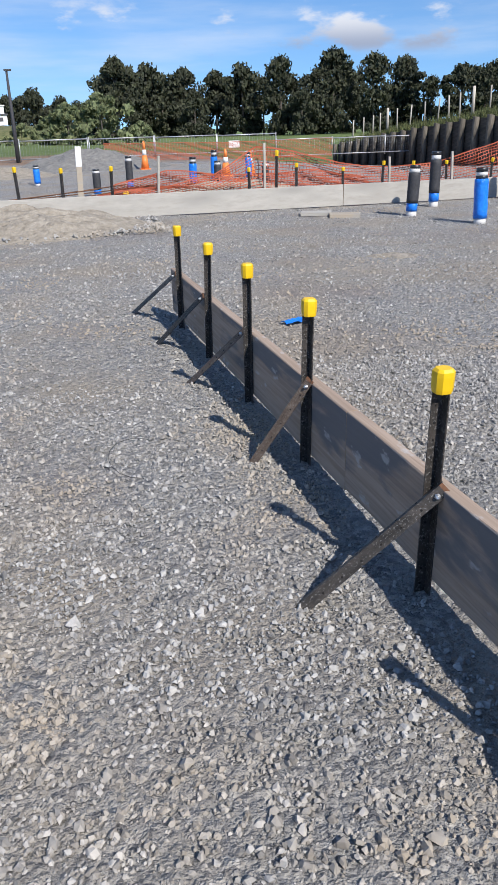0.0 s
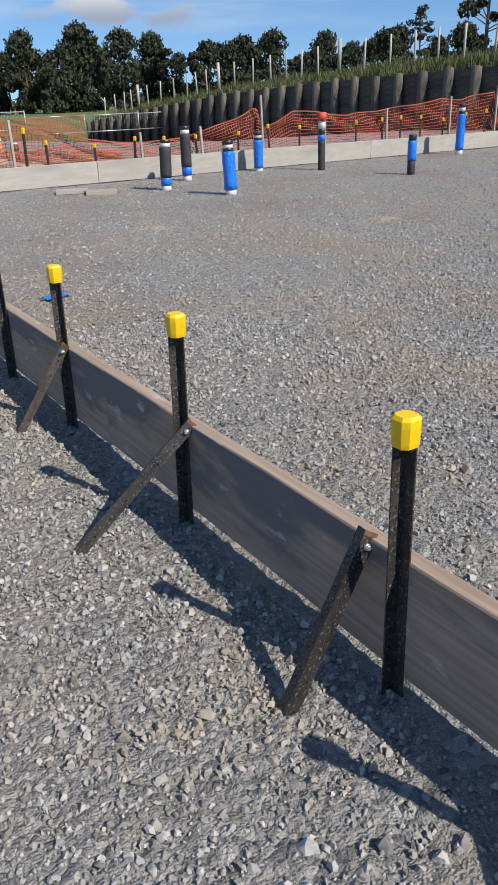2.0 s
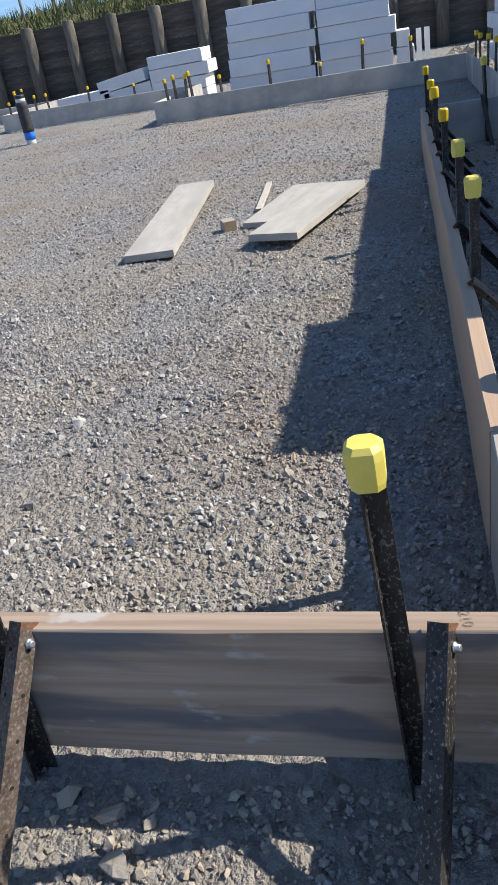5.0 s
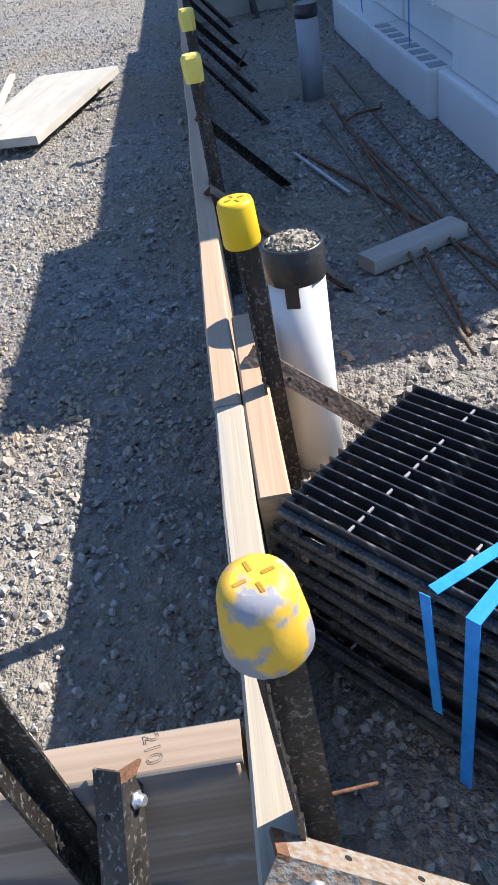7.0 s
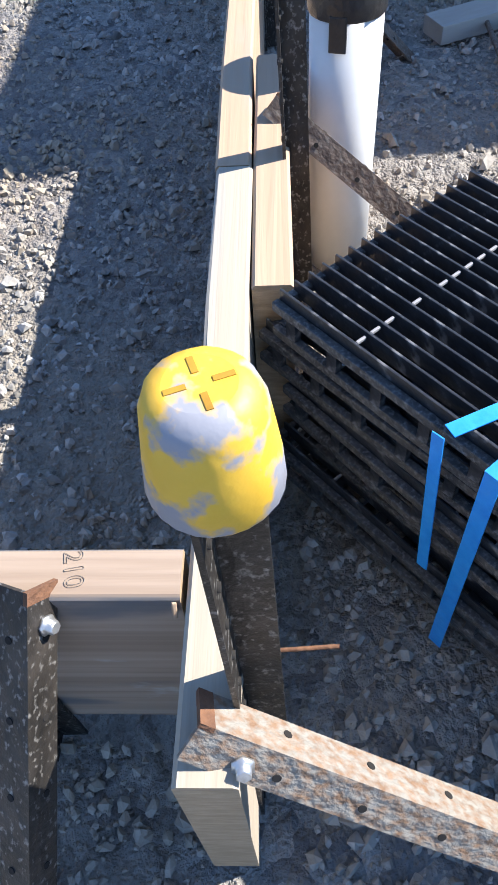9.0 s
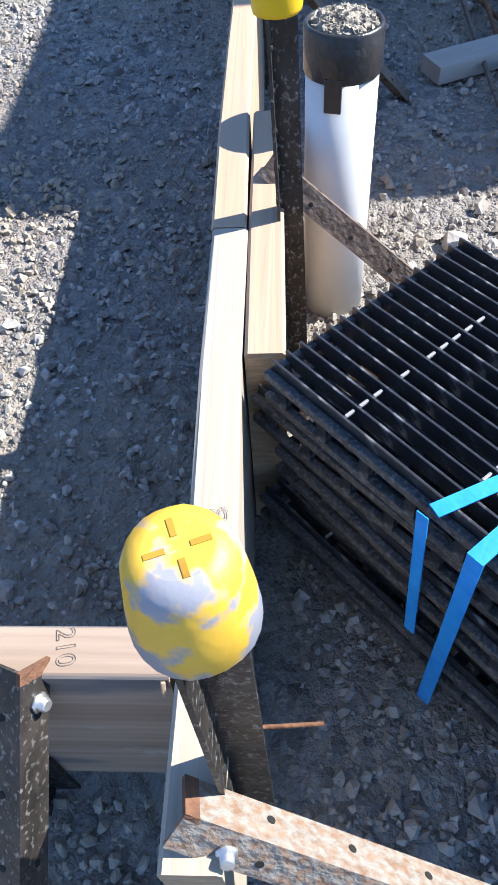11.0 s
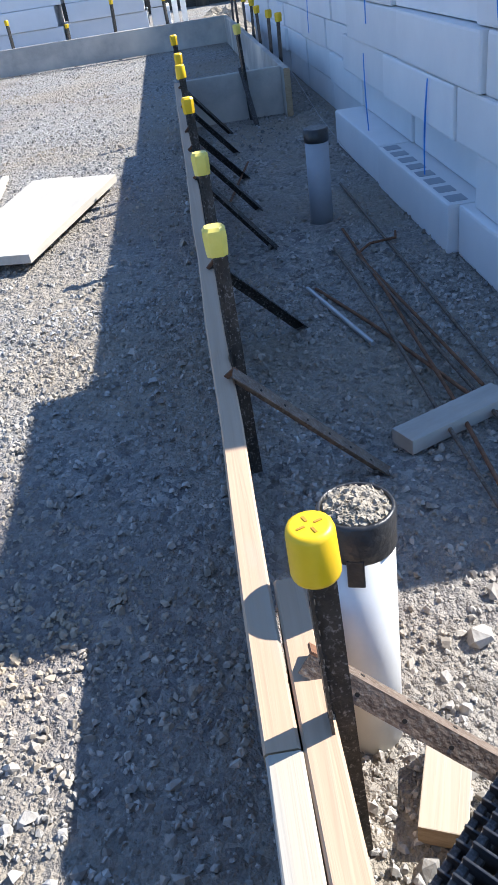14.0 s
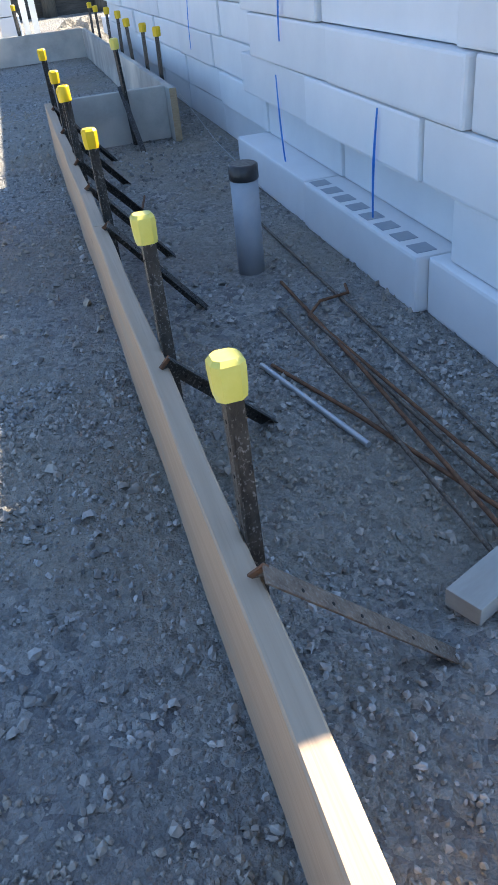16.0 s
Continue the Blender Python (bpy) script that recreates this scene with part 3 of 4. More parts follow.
def brace(top, foot, rusty=False, over=0.035, ridge=False, steel=None, w=0.035):
    """A perforated angle strut from the board's top edge down to the ground, with its bolt."""
    top, foot = Vector(top), Vector(foot)
    d = (top - foot).normalized()
    length = (top - foot).length + over + 0.06
    start = foot - d * 0.06
    m = Matrix.Translation(start) @ d.to_track_quat("Z", "Y").to_matrix().to_4x4()
    ob = thing("brace", "%s perforated steel angle brace bolted to a formwork board" % ("rusty worn" if rusty else "scuffed black"), "brace", m, "formwork braces")
    out = Matrix.Identity(4)
    side = Vector((0, 0, 1)) - d * d.z
    ang = math.atan2((m.to_3x3().inverted() @ side).y, (m.to_3x3().inverted() @ side).x)
    # with a ridge the corner lies on top, one flange level and one hanging; otherwise the open side lies up
    out = Matrix.Rotation(ang - radians(-125 if ridge else 200), 4, "Z")
    bar = part("bar", angle_bar(length, w), steel or (M_RUSTY if rusty else M_STEEL), ob)
    bar.matrix_basis = out @ Matrix.Translation((-0.012, -0.012, 0))
    h = part("hole", bar_holes(length, 0.05, 0.075, w), M_HOLE, bar, "round bolt holes")
    tagged(h, kind="stuff")
    bm = bmesh.new()
    tube(bm, [(0.0095, 0), (0.0095, 0.003), (0.0065, 0.0035), (0.0065, 0.010), (0.005, 0.0115)], 6,
         Matrix.Translation((-0.0002, 0.021, length - over)) @ Matrix.Rotation(-math.pi / 2, 4, "Y") if ridge else
         Matrix.Translation((0.021, -0.0002, length - over)) @ Matrix.Rotation(math.pi / 2, 4, "X"))
    part("bolt", bm, M_ZINC, bar, "zinc hexagon bolt")
    bm = bmesh.new()
    box(bm, (w + 0.0004, 0.0046, 0.012), None, (w / 2, 0.002, length - 0.0055))
    part("rusted_end", bm, M_RUST, bar, "rusted sawn end")
    return ob


PX = AX - BT / 2 - 0.0145
for y, top, kind, lean in ((4.94, 0.71, "square", (1, 0)), (4.13, 0.70, "square", (2, 1)), (3.28, 0.71, "square", (1, 0)), (2.47, 0.70, "square", (1, 0.5)), (1.48, 0.71, "square", (1, 0.5)),
                           (0.52, 0.70, "square", (-1, 0.5)), (-0.13, 0.665, "round", (2.0, -1)), (-0.85, 0.715, "square", (-3.6, 0.4))):
    peg(PX, y, top, kind, 180, lean, pale=(kind == "square" and y < 0))
for ty, fx, fy, rusty in ((5.10, 1.04, 5.60, False), (4.27, 1.05, 4.62, False), (3.37, 1.07, 3.73, True), (2.47, 1.08, 2.58, True), (1.45, 0.92, 1.54, False),
                          (0.64, 1.06, 0.63, False), (-0.19, 0.98, -0.15, True), (-0.90, 0.98, -0.86, False)):
    brace((AX - BT / 2 - 0.016, ty, 0.345), (fx, fy, 0.0), rusty)
QY = BY - BT / 2 - 0.0145
peg(1.215, QY, 0.697, "dome", 180, (-0.8, 0))
peg(1.935, QY - 0.0495, 0.69, "round", 180, (-1.8, 0))
for x, top, kind, pale in ((2.98, 0.69, "square", True), (3.72, 0.69, "square", True), (4.86, 0.68, "square", False), (5.92, 0.69, "round", False), (6.10, 0.66, "square", False),
                           (6.72, 0.67, "square", False), (7.66, 0.70, "square", False)):
    peg(x, QY, top, kind, 180, (random.uniform(-1.4, 0.2), random.uniform(-1, 2)), pale)
brace((1.170, BY - 0.03, 0.360), (1.07, BY - 0.55, 0.04), True, 0.045, True, M_CEMENTED, 0.036)
brace((2.01, BY - 0.09, 0.352), (1.835, -1.57, 0.05), True, 0.05, True)
for tx, fx, fy in ((2.87, 2.91, -1.43), (3.62, 3.84, -1.37), (4.72, 4.72, -1.385), (5.30, 5.37, -1.385), (5.80, 6.04, -1.385), (6.6, 6.75, -1.39), (7.4, 7.4, -1.4)):
    brace((tx, BY - BT / 2 - 0.016, 0.355), (fx, fy, 0.0), tx < 3.0)
# pegs outside the far, back and cross boards
for x, top in ((0.33, 0.84), (0.98, 0.80), (1.74, 0.80), (4.03, 0.70), (4.49, 0.95), (4.86, 0.74), (5.71, 0.64), (6.43, 0.72), (7.01, 0.70), (7.72, 0.69), (8.6, 0.70), (9.35, 0.80), (10.07, 0.75), (11.55, 0.77),
               (12.31, 0.8), (12.8, 0.82), (13.41, 0.8), (14.11, 0.72), (14.8, 0.82), (15.49, 0.86), (16.22, 0.72), (16.9, 0.73), (17.63, 0.5), (18.33, 0.71), (19.09, 0.71), (19.9, 0.84)):
    peg(x, CY + 0.046, top, "square", 45, (random.uniform(-2, 2), random.uniform(-3, 3)))
for x, rows in ((20.296, ((12.3, 0.85), (11.61, 0.73), (10.96, 0.84), (10.21, 0.69), (9.38, 0.83), (8.6, 0.75))), (17.166, ((7.5, 0.6), (7.27, 0.8), (6.88, 0.66), (6.56, 0.66), (5.64, 0.66), (4.6, 0.57))),
                (13.751, ((2.92, 0.69), (2.78, 0.73), (2.62, 0.71), (2.49, 0.75), (1.99, 0.62), (1.18, 0.72), (0.37, 0.56), (-0.29, 0.79), (-1.07, 0.72)))):
    for y, top in rows:
        peg(x, y, top, "square", -45, (random.uniform(-3, 3), random.uniform(-2, 2)))
for x, top in ((8.3, 0.69), (8.9, 0.68), (9.6, 0.68), (10.4, 0.7), (11.2, 0.7), (12.1, 0.68), (13.0, 0.68)):
    peg(x, -1.942, top, "square", 225, (random.uniform(-2, 2), 0))
peg(7.74, -1.60, 0.70, "square", 200, (-3, -1), True)
brace((7.77, -1.57, 0.36), (7.50, -1.62, 0.0))


# ---- pipes standing in the pad ----
def wrapped_pipe(x, y, h, r, bands, label, lean=(0, 0)):
    """A capped pipe in stacked sleeves; bands: (part name, top as a share of h, material, extra radius)."""
    ob = thing("service_pipe", label, "pipe", pose(x, y, 0, *lean, random.uniform(0, 360)), "service pipes in the pad")
    z = -0.02
    for name, share, material, more in bands:
        top = h * share
        bm = bmesh.new()
        n = max(2, int((top - z) / 0.06))
        prof = [(r + more, z + (top - z) * i / n) for i in range(n + 1)]
        tube(bm, prof + [(r + more - 0.006, top + 0.004)], 18, wobble=0.05 if material is M_BLUE else 0.01)
        part(name, bm, material, ob)
        z = top
    return ob


BLACK = (("base", 0.10, M_PVC, 0), ("wrap", 0.26, M_BLUE, 0.008), ("lagging", 0.86, M_LAG, 0.014), ("tape", 0.94, M_PVC, 0.002), ("top", 1.0, M_TAPE, 0.003))
BLUE = (("base", 0.09, M_PVC, 0.006), ("wrap", 0.80, M_BLUE, 0.018), ("tape", 0.86, M_TAPE, 0.004), ("band", 0.93, M_PVC, 0), ("top", 1.0, M_TAPE, 0.004))
wrapped_pipe(5.98, 10.47, 0.72, 0.075, BLACK, "black foam-lagged pipe with blue wrap at its foot", (0, -3))
wrapped_pipe(6.96, 11.55, 0.86, 0.075, BLACK, "black foam-lagged pipe with blue wrap at its foot")
wrapped_pipe(6.37, 9.22, 0.72, 0.075, BLUE, "upright pipe wrapped in loose blue plastic", (0, -4))
wrapped_pipe(8.77, 12.02, 0.68, 0.07, BLUE, "upright pipe wrapped in loose blue plastic", (0, -3))
wrapped_pipe(9.58, 11.15, 0.98, 0.062, (("lagging", 0.52, M_LAG, 0.004), ("wrap", 0.62, M_BLUE, 0.006), ("tape", 0.72, M_TAPE, 0.003), ("band", 0.86, M_PVC, 0), ("cap", 1.0, M_RED, 0.022)),
             "tall black and white pipe with a red cap")
wrapped_pipe(9.99, 9.26, 0.62, 0.06, (("lagging", 0.35, M_LAG, 0.006), ("wrap", 0.85, M_BLUE, 0.012), ("top", 1.0, M_TAPE, 0.006)), "short black pipe with crumpled blue wrap")
wrapped_pipe(13.8, 11.65, 1.0, 0.07, BLUE, "tall pipe wrapped in blue plastic with black tape")
wrapped_pipe(13.9, 10.13, 1.0, 0.07, BLUE, "tall pipe wrapped in blue plastic with black tape")
wrapped_pipe(8.4, 3.64, 0.78, 0.072, BLACK, "black foam-lagged pipe with blue foot and white band")
wrapped_pipe(13.84, 5.59, 0.80, 0.085, BLACK, "black foam-lagged pipe with blue wrap at its foot", (0, -2))

# drain riser filled with gravel, beside the near boards
riser = thing("drain_riser", "white plastic drain riser with black collar filled with gravel", "pipe", pose(2.165, -1.217, 0, 0, 2, 0))
bm = bmesh.new()
tube(bm, [(0.055, -0.03), (0.055, 0.44)], 32)
part("pipe", bm, M_PVC, riser)
bm = bmesh.new()
tube(bm, [(0.0565, 0.43), (0.0585, 0.435), (0.0585, 0.495), (0.0565, 0.499), (0.052, 0.499), (0.052, 0.47)], 32, close=False)
part("collar", bm, M_TAPE, riser, "black plastic collar")
bm = bmesh.new()
box(bm, (0.006, 0.026, 0.05), Matrix.Translation((-0.0535, 0.016, 0.415)) @ Matrix.Rotation(radians(-16), 4, "Z"), bevel=0.002)
part("clip", bm, M_TAPE, riser, "black clip tongue")
bm = bmesh.new()
tube(bm, [(0.053, 0.44), (0.0525, 0.494), (0.035, 0.503), (0.010, 0.507)], 24, wobble=0.03)
part("fill", bm, M_DIRT, riser, "gravel filling")
for k in range(260):
    bm = bmesh.new() if k == 0 else bm
    a, d = random.uniform(0, 6.28), 0.047 * math.sqrt(random.random())
    s = random.uniform(0.003, 0.009)
    r = bmesh.ops.create_cube(bm, size=s, matrix=pose(d * math.cos(a), d * math.sin(a), 0.507 - 0.012 * (d / 0.047) ** 2 + s * 0.1, *(random.uniform(0, 90) for _ in range(3))))
    for v in r["verts"]:
        v.co += Vector([random.uniform(-0.25, 0.25) * s for _ in range(3)])
tagged(part("pebble_fill", bm, M_DIRT, riser, "crushed stones"), kind="stuff")
# a white pipe as well, drawn grey because shade is painted into it
grey = thing("drain_riser", "white plastic drain riser coloured grey for shade, with black taped top", "pipe", pose(5.0, -1.655, 0, 0, -2, 0))
bm = bmesh.new()
tube(bm, [(0.055, -0.03), (0.055, 0.40)], 28)
part("pipe", bm, M_SHADED_WHITE, grey)
bm = bmesh.new()
tube(bm, [(0.057, 0.385), (0.059, 0.39), (0.058, 0.44), (0.05, 0.445)], 28)
part("collar", bm, M_TAPE, grey, "black taped top")

# ---- loose timber ----


def plank(x0, y0, x1, y1, w, t, z, material, label, name="plank", tilt=0.0):
    a, b = Vector((x0, y0, 0)), Vector((x1, y1, 0))
    d = b - a
    m = Matrix.Translation((a + b) / 2 + Vector((0, 0, z + t / 2))) @ Matrix.Rotation(math.atan2(d.y, d.x), 4, "Z") @ Matrix.Rotation(tilt, 4, "Y")
    bm = bmesh.new()
    box(bm, (d.length, w, t), bevel=0.002)
    for f in bm.faces:
        if abs(f.normal.x) > 0.9 and material is not M_PALE:
            f.material_index = 1
    return single(name, bm, material, label, "timber", m, extra=(M_END,))


plank(5.0, 0.755, 7.28, 0.975, 0.33, 0.045, 0.015, M_PALE, "pale plank lying flat on the gravel", tilt=-0.006)
plank(5.55, 0.10, 6.7, -0.12, 0.28, 0.04, 0.0, M_PALE, "pale plank lying under another plank")
plank(5.0, -0.06, 6.36, -0.42, 0.33, 0.045, 0.042, M_PALE, "pale plank lying across another on the gravel")
plank(6.03, 0.20, 7.06, 0.27, 0.045, 0.03, 0.0, M_STAKE, "thin grey stick on the gravel", "stick")
plank(5.55, 0.32, 5.66, 0.37, 0.09, 0.07, 0.0, M_TIMBER, "small sawn timber block on the gravel", "timber_block")
plank(4.55, 11.42, 5.0, 11.25, 0.32, 0.05, 0.0, M_PALE, "pale offcut panel flat on the gravel", "offcut")
plank(4.85, 10.96, 5.28, 10.80, 0.32, 0.05, 0.0, M_TIMBER, "yellow pine offcut flat on the gravel", "offcut")
plank(2.985, -1.50, 3.135, -1.83, 0.085, 0.045, 0.005, M_PALE, "sawn timber offcut lying on rusty bars", "timber_block")
plank(1.93, -1.27, 2.08, -1.33, 0.075, 0.045, 0.01, M_TIMBER, "pale timber offcut beside the drain riser", "timber_block")

# scrap of blue and white wrap on the pad
bm = bmesh.new()
bmesh.ops.create_grid(bm, x_segments=7, y_segments=4, size=0.5, matrix=Matrix.Diagonal((0.2, 0.10, 1, 1)))
for v in bm.verts:
    v.co.z = 0.02 + 0.02 * random.random()
scrap = single("wrap_scrap", bm, M_BLUE, "crumpled scrap of blue plastic wrap on gravel", "litter", pose(2.05, 4.75, 0, 0, 0, 20))
sm = scrap.modifiers.new("thick", "SOLIDIFY")
sm.thickness = 0.003


def wire(name, pts, r, material, label, category, group=""):
    """A bent bar or wire along points."""
    cu = bpy.data.curves.new(name, "CURVE")
    cu.dimensions, cu.bevel_depth, cu.bevel_resolution, cu.use_fill_caps = "3D", r, 2, True
    sp = cu.splines.new("POLY")
    sp.points.add(len(pts) - 1)
    for p, q in zip(sp.points, pts):
        p.co = (*q, 1)
    cu.materials.append(material)
    return tagged(new(name, cu), label, category, group)


BARS = (((5.55, -1.86), (4.5, -1.865), (3.43, -1.87), (2.6, -1.88)), ((4.77, -1.71), (4.0, -1.715), (3.18, -1.70), (2.5, -1.66)), ((4.52, -1.62), (3.8, -1.64), (3.09, -1.635), (2.4, -1.64)),
        ((4.14, -1.47), (3.75, -1.60), (3.2, -1.75), (2.7, -1.90)), ((4.42, -1.70), (3.7, -1.74), (2.9, -1.79), (2.4, -1.83)), ((5.4, -1.22), (5.9, -1.33), (6.3, -1.42)))
for k, pts in enumerate(BARS):
    wire("reinforcing_bar", [(x, y, 0.016 + 0.008 * (k % 3)) for x, y in pts], 0.0065, M_RUST if k % 2 else M_RUSTY, "rusty steel reinforcing bar lying on the gravel", "bar", "reinforcing bars")
wire("reinforcing_bar", [(3.2, -1.80, 0.03), (4.42, -1.70, 0.026), (4.52, -1.78, 0.026), (4.54, -1.90, 0.026), (4.62, -1.92, 0.026)], 0.006, M_RUST, "bent rusty reinforcing bar on the gravel", "bar", "reinforcing bars")
wire("grey_conduit", [(4.16, -1.44, 0.014), (3.6, -1.57, 0.014)], 0.009, M_GALV, "short pale grey tube lying on the gravel", "tube")
wire("string_line", [(7.62, -1.93, 0.33), (6.9, -2.0, 0.12), (6.0, -2.02, 0.04)], 0.0015, M_GALV, "thin pale string running off the board end", "string")
wire("nail", [(1.262, -1.082, 0.300), (1.266, -1.158, 0.303), (1.266, -1.160, 0.303)], 0.0022, M_RUST, "long rusty nail sticking out of the board", "nail")
wire("loop_of_wire", [(0.62 + 0.13 * math.cos(a / 10), 2.75 + 0.22 * math.sin(a / 10), 0.012) for a in range(10, 50, 4)], 0.0014, M_STEEL, "thin loop of rusty tie wire on gravel", "wire")


bm = bmesh.new()
box(bm, (0.009, 0.004, 0.016), pose(0, 0, 0, 8, 25, 20), bevel=0.001)
single("splinter", bm, M_TIMBER_WARM, "small torn splinter of pine at the board joint", "splinter", pose(1.283, -1.022, 0.345))

# pencil figures on the board tops
def writing(text, x, y, z, size, turn):
    cu = bpy.data.curves.new("writing", "FONT")
    cu.body, cu.size, cu.extrude, cu.fill_mode = text, size, 0.0003, "NONE"
    cu.bevel_depth = 0.0001
    cu.materials.append(M_INK)
    ob = tagged(new("pencil_figures", cu), "pencilled figures on the top of a board", "writing")
    ob.matrix_basis = pose(x, y, z, 0, 0, turn)
    return ob


writing("790", 1.435, BY + 0.014, BZ + BH + 0.0008, 0.022, -90 + 12)
writing("210", AX + 0.020, -0.925, BZ + BH + 0.0008, 0.024, 180 + 10)


# ---- stacked black plastic grids ----
def grid_unit():
    """One moulded grid panel, 0.34 by 0.95 m: frame, long ribs, cross ties and side ladder."""
    ob = thing("plastic_grid", "black moulded plastic grid panel in a strapped stack", "grid", group="stacked plastic grids")
    L, W, H = 0.95, 0.335, 0.05
    bm = bmesh.new()
    for sx in (-1, 1):
        for zz in (0.006, H - 0.008):
            box(bm, (0.010, L, 0.012), None, (sx * (W / 2 - 0.005), 0, zz), 0.002)
    for sy in (-1, 1):
        for zz in (0.006, H - 0.008):
            box(bm, (W - 0.021, 0.010, 0.012), None, (0, sy * (L / 2 - 0.005), zz), 0.002)
    part("frame", bm, M_WORN, ob, "dusty worn outer frame")
    bm = bmesh.new()
    box(bm, (0.0032, L - 0.004, 0.021), None, bevel=0.0008)
    rib = mesh_of(bm, "rib", M_BLACKPLASTIC)
    for i in range(16):
        r = new("rib", rib)
        r.parent, r.location = ob, (-W / 2 + 0.012 + i * (W - 0.024) / 15, 0, H + 0.0005)
    bm = bmesh.new()
    box(bm, (W - 0.022, 0.016, 0.007), None)
    tie = mesh_of(bm, "tie", M_BLACKPLASTIC)
    for i in range(13):
        r = new("tie", tie)
        r.parent, r.location = ob, (0, -L / 2 + 0.04 + i * (L - 0.08) / 12, H - 0.014)
    bm = bmesh.new()
    box(bm, (0.009, 0.014, H - 0.022), None)
    post = mesh_of(bm, "post", M_BLACKPLASTIC)
    for i in range(15):
        for sx in (-1, 1):
            r = new("post", post)
            r.parent, r.location = ob, (sx * (W / 2 - 0.005), -L / 2 + 0.03 + i * (L - 0.06) / 14, H / 2 - 0.001)
    for i in range(6):
        for sy in (-1, 1):
            r = new("post", post)
            r.parent, r.location = ob, (-0.14 + 0.056 * i, sy * (L / 2 - 0.0055), H / 2 - 0.001)
    # short pale bars between the ribs, at random over every other tie
    bm = bmesh.new()
    box(bm, (0.013, 0.0035, 0.004), None, bevel=0.001)
    tip = mesh_of(bm, "pale_mark", M_PALE_MARK)
    for i in range(1, 13, 2):
        for k in range(15):
            if random.random() < 0.7:
                r = new("pale_mark", tip)
                r.parent, r.location = ob, (-W / 2 + 0.0227 + k * (W - 0.024) / 15, -L / 2 + 0.04 + i * (L - 0.08) / 12, H + 0.006)
    return ob


G_CORNER, G_ANG = Vector((1.630, -1.104)), math.atan2(-0.24, 0.21)
gd, gl = Vector((math.cos(G_ANG), math.sin(G_ANG))), Vector((-math.cos(G_ANG + math.pi / 2), -math.sin(G_ANG + math.pi / 2)))
g_mid = G_CORNER + gd * 0.1675 + gl * 0.475


def grid_pose(k, z):
    j = [(0, 0, 0), (0.012, -0.03, 1.5), (-0.012, 0.02, -1.2), (0.03, 0.05, 2.0), (-0.006, -0.01, 0.8), (0.015, 0.02, -1)][k]
    p = g_mid + gd * j[0] + gl * j[1]
    return pose(p.x, p.y, z, 0, 0, math.degrees(G_ANG) + j[2])


unit = grid_unit()
unit.matrix_basis = grid_pose(0, 0.318)
for k in range(1, 6):
    copy_thing(unit, grid_pose(k, 0.318 - 0.0605 * k))
# blue strap round the stack
sp = g_mid - gl * 0.165
smat = pose(sp.x, sp.y, 0, 0, 0, math.degrees(G_ANG))
strap = thing("strap", "bright blue plastic strap round the stacked grids", "strap", smat)
bm = bmesh.new()
box(bm, (0.360, 0.018, 0.0015), None, (-0.0055, 0, 0.3805))
box(bm, (0.0015, 0.018, 0.362), None, (-0.184, 0, 0.2))
box(bm, (0.0015, 0.018, 0.362), None, (0.1715, 0, 0.2))
part("band", bm, M_STRAP, strap)
bm = bmesh.new()
box(bm, (0.20, 0.016, 0.0015), pose(-0.078, 0.030, 0.3825, 0, -0.6, -16))
box(bm, (0.0015, 0.014, 0.22), pose(-0.186, 0.052, 0.272, -5, 0.5, 0))
part("loose_tail", bm, M_STRAP, strap)


# ---- polystyrene pods ----
def pod(length, width, height, at, label, cells=False, group="polystyrene pods"):
    ob = thing("polystyrene_pod", label, "polystyrene block", at, group)
    bm = bmesh.new()
    box(bm, (length, width, height), None, (0, 0, height / 2), 0.012)
    part("block", bm, M_EPS, ob)
    if cells:
        # cells are flat plates on the block, their shade painted as grey
        bm = bmesh.new()
        box(bm, (0.085, 0.075, 0.004), None)
        cell = mesh_of(bm, "cell", M_SHADED_WHITE)
        n = int(length / 0.125)
        for i in range(n):
            r = new("cell", cell)
            r.parent, r.location = ob, (-length / 2 + 0.075 + i * (length - 0.15) / (n - 1), width / 2 - 0.06, height + 0.0005)
    return ob


E_LABEL = "white polystyrene void former in a long strapped stack"
rs = random.Random(5)
for layer in range(8):
    z = layer * 0.212
    x = (3.35, 3.1, 3.28, 3.0, 3.12, 3.05, 3.08, 3.03)[layer]
    while x < 13.3:
        ln = 1.12
        front = -2.125 + rs.uniform(-0.025, 0.02)
        if layer == 0:
            front = -2.10 if x < 4.3 else -2.05 if x < 5.5 else -2.16
            if x < 4.3:
                ln = 0.95
        elif layer == 1 and 4.2 < x < 5.6:
            front = -2.22
        if x > 6:
            front -= 0.10
        if layer == 6:
            front = -2.06 - (0.08 if x > 7 else 0)
        if layer == 7 and x > 3.6:
            break
        if layer == 7:
            front = -2.10
        pod(ln, 1.1, 0.208, pose(x + ln / 2, front - 0.55, z, 0, 0, rs.uniform(-0.6, 0.6)), E_LABEL, cells=(layer == 0 and 4.2 < x < 4.7) or (layer == 4 and 5 < x < 6))
        x += ln + 0.012
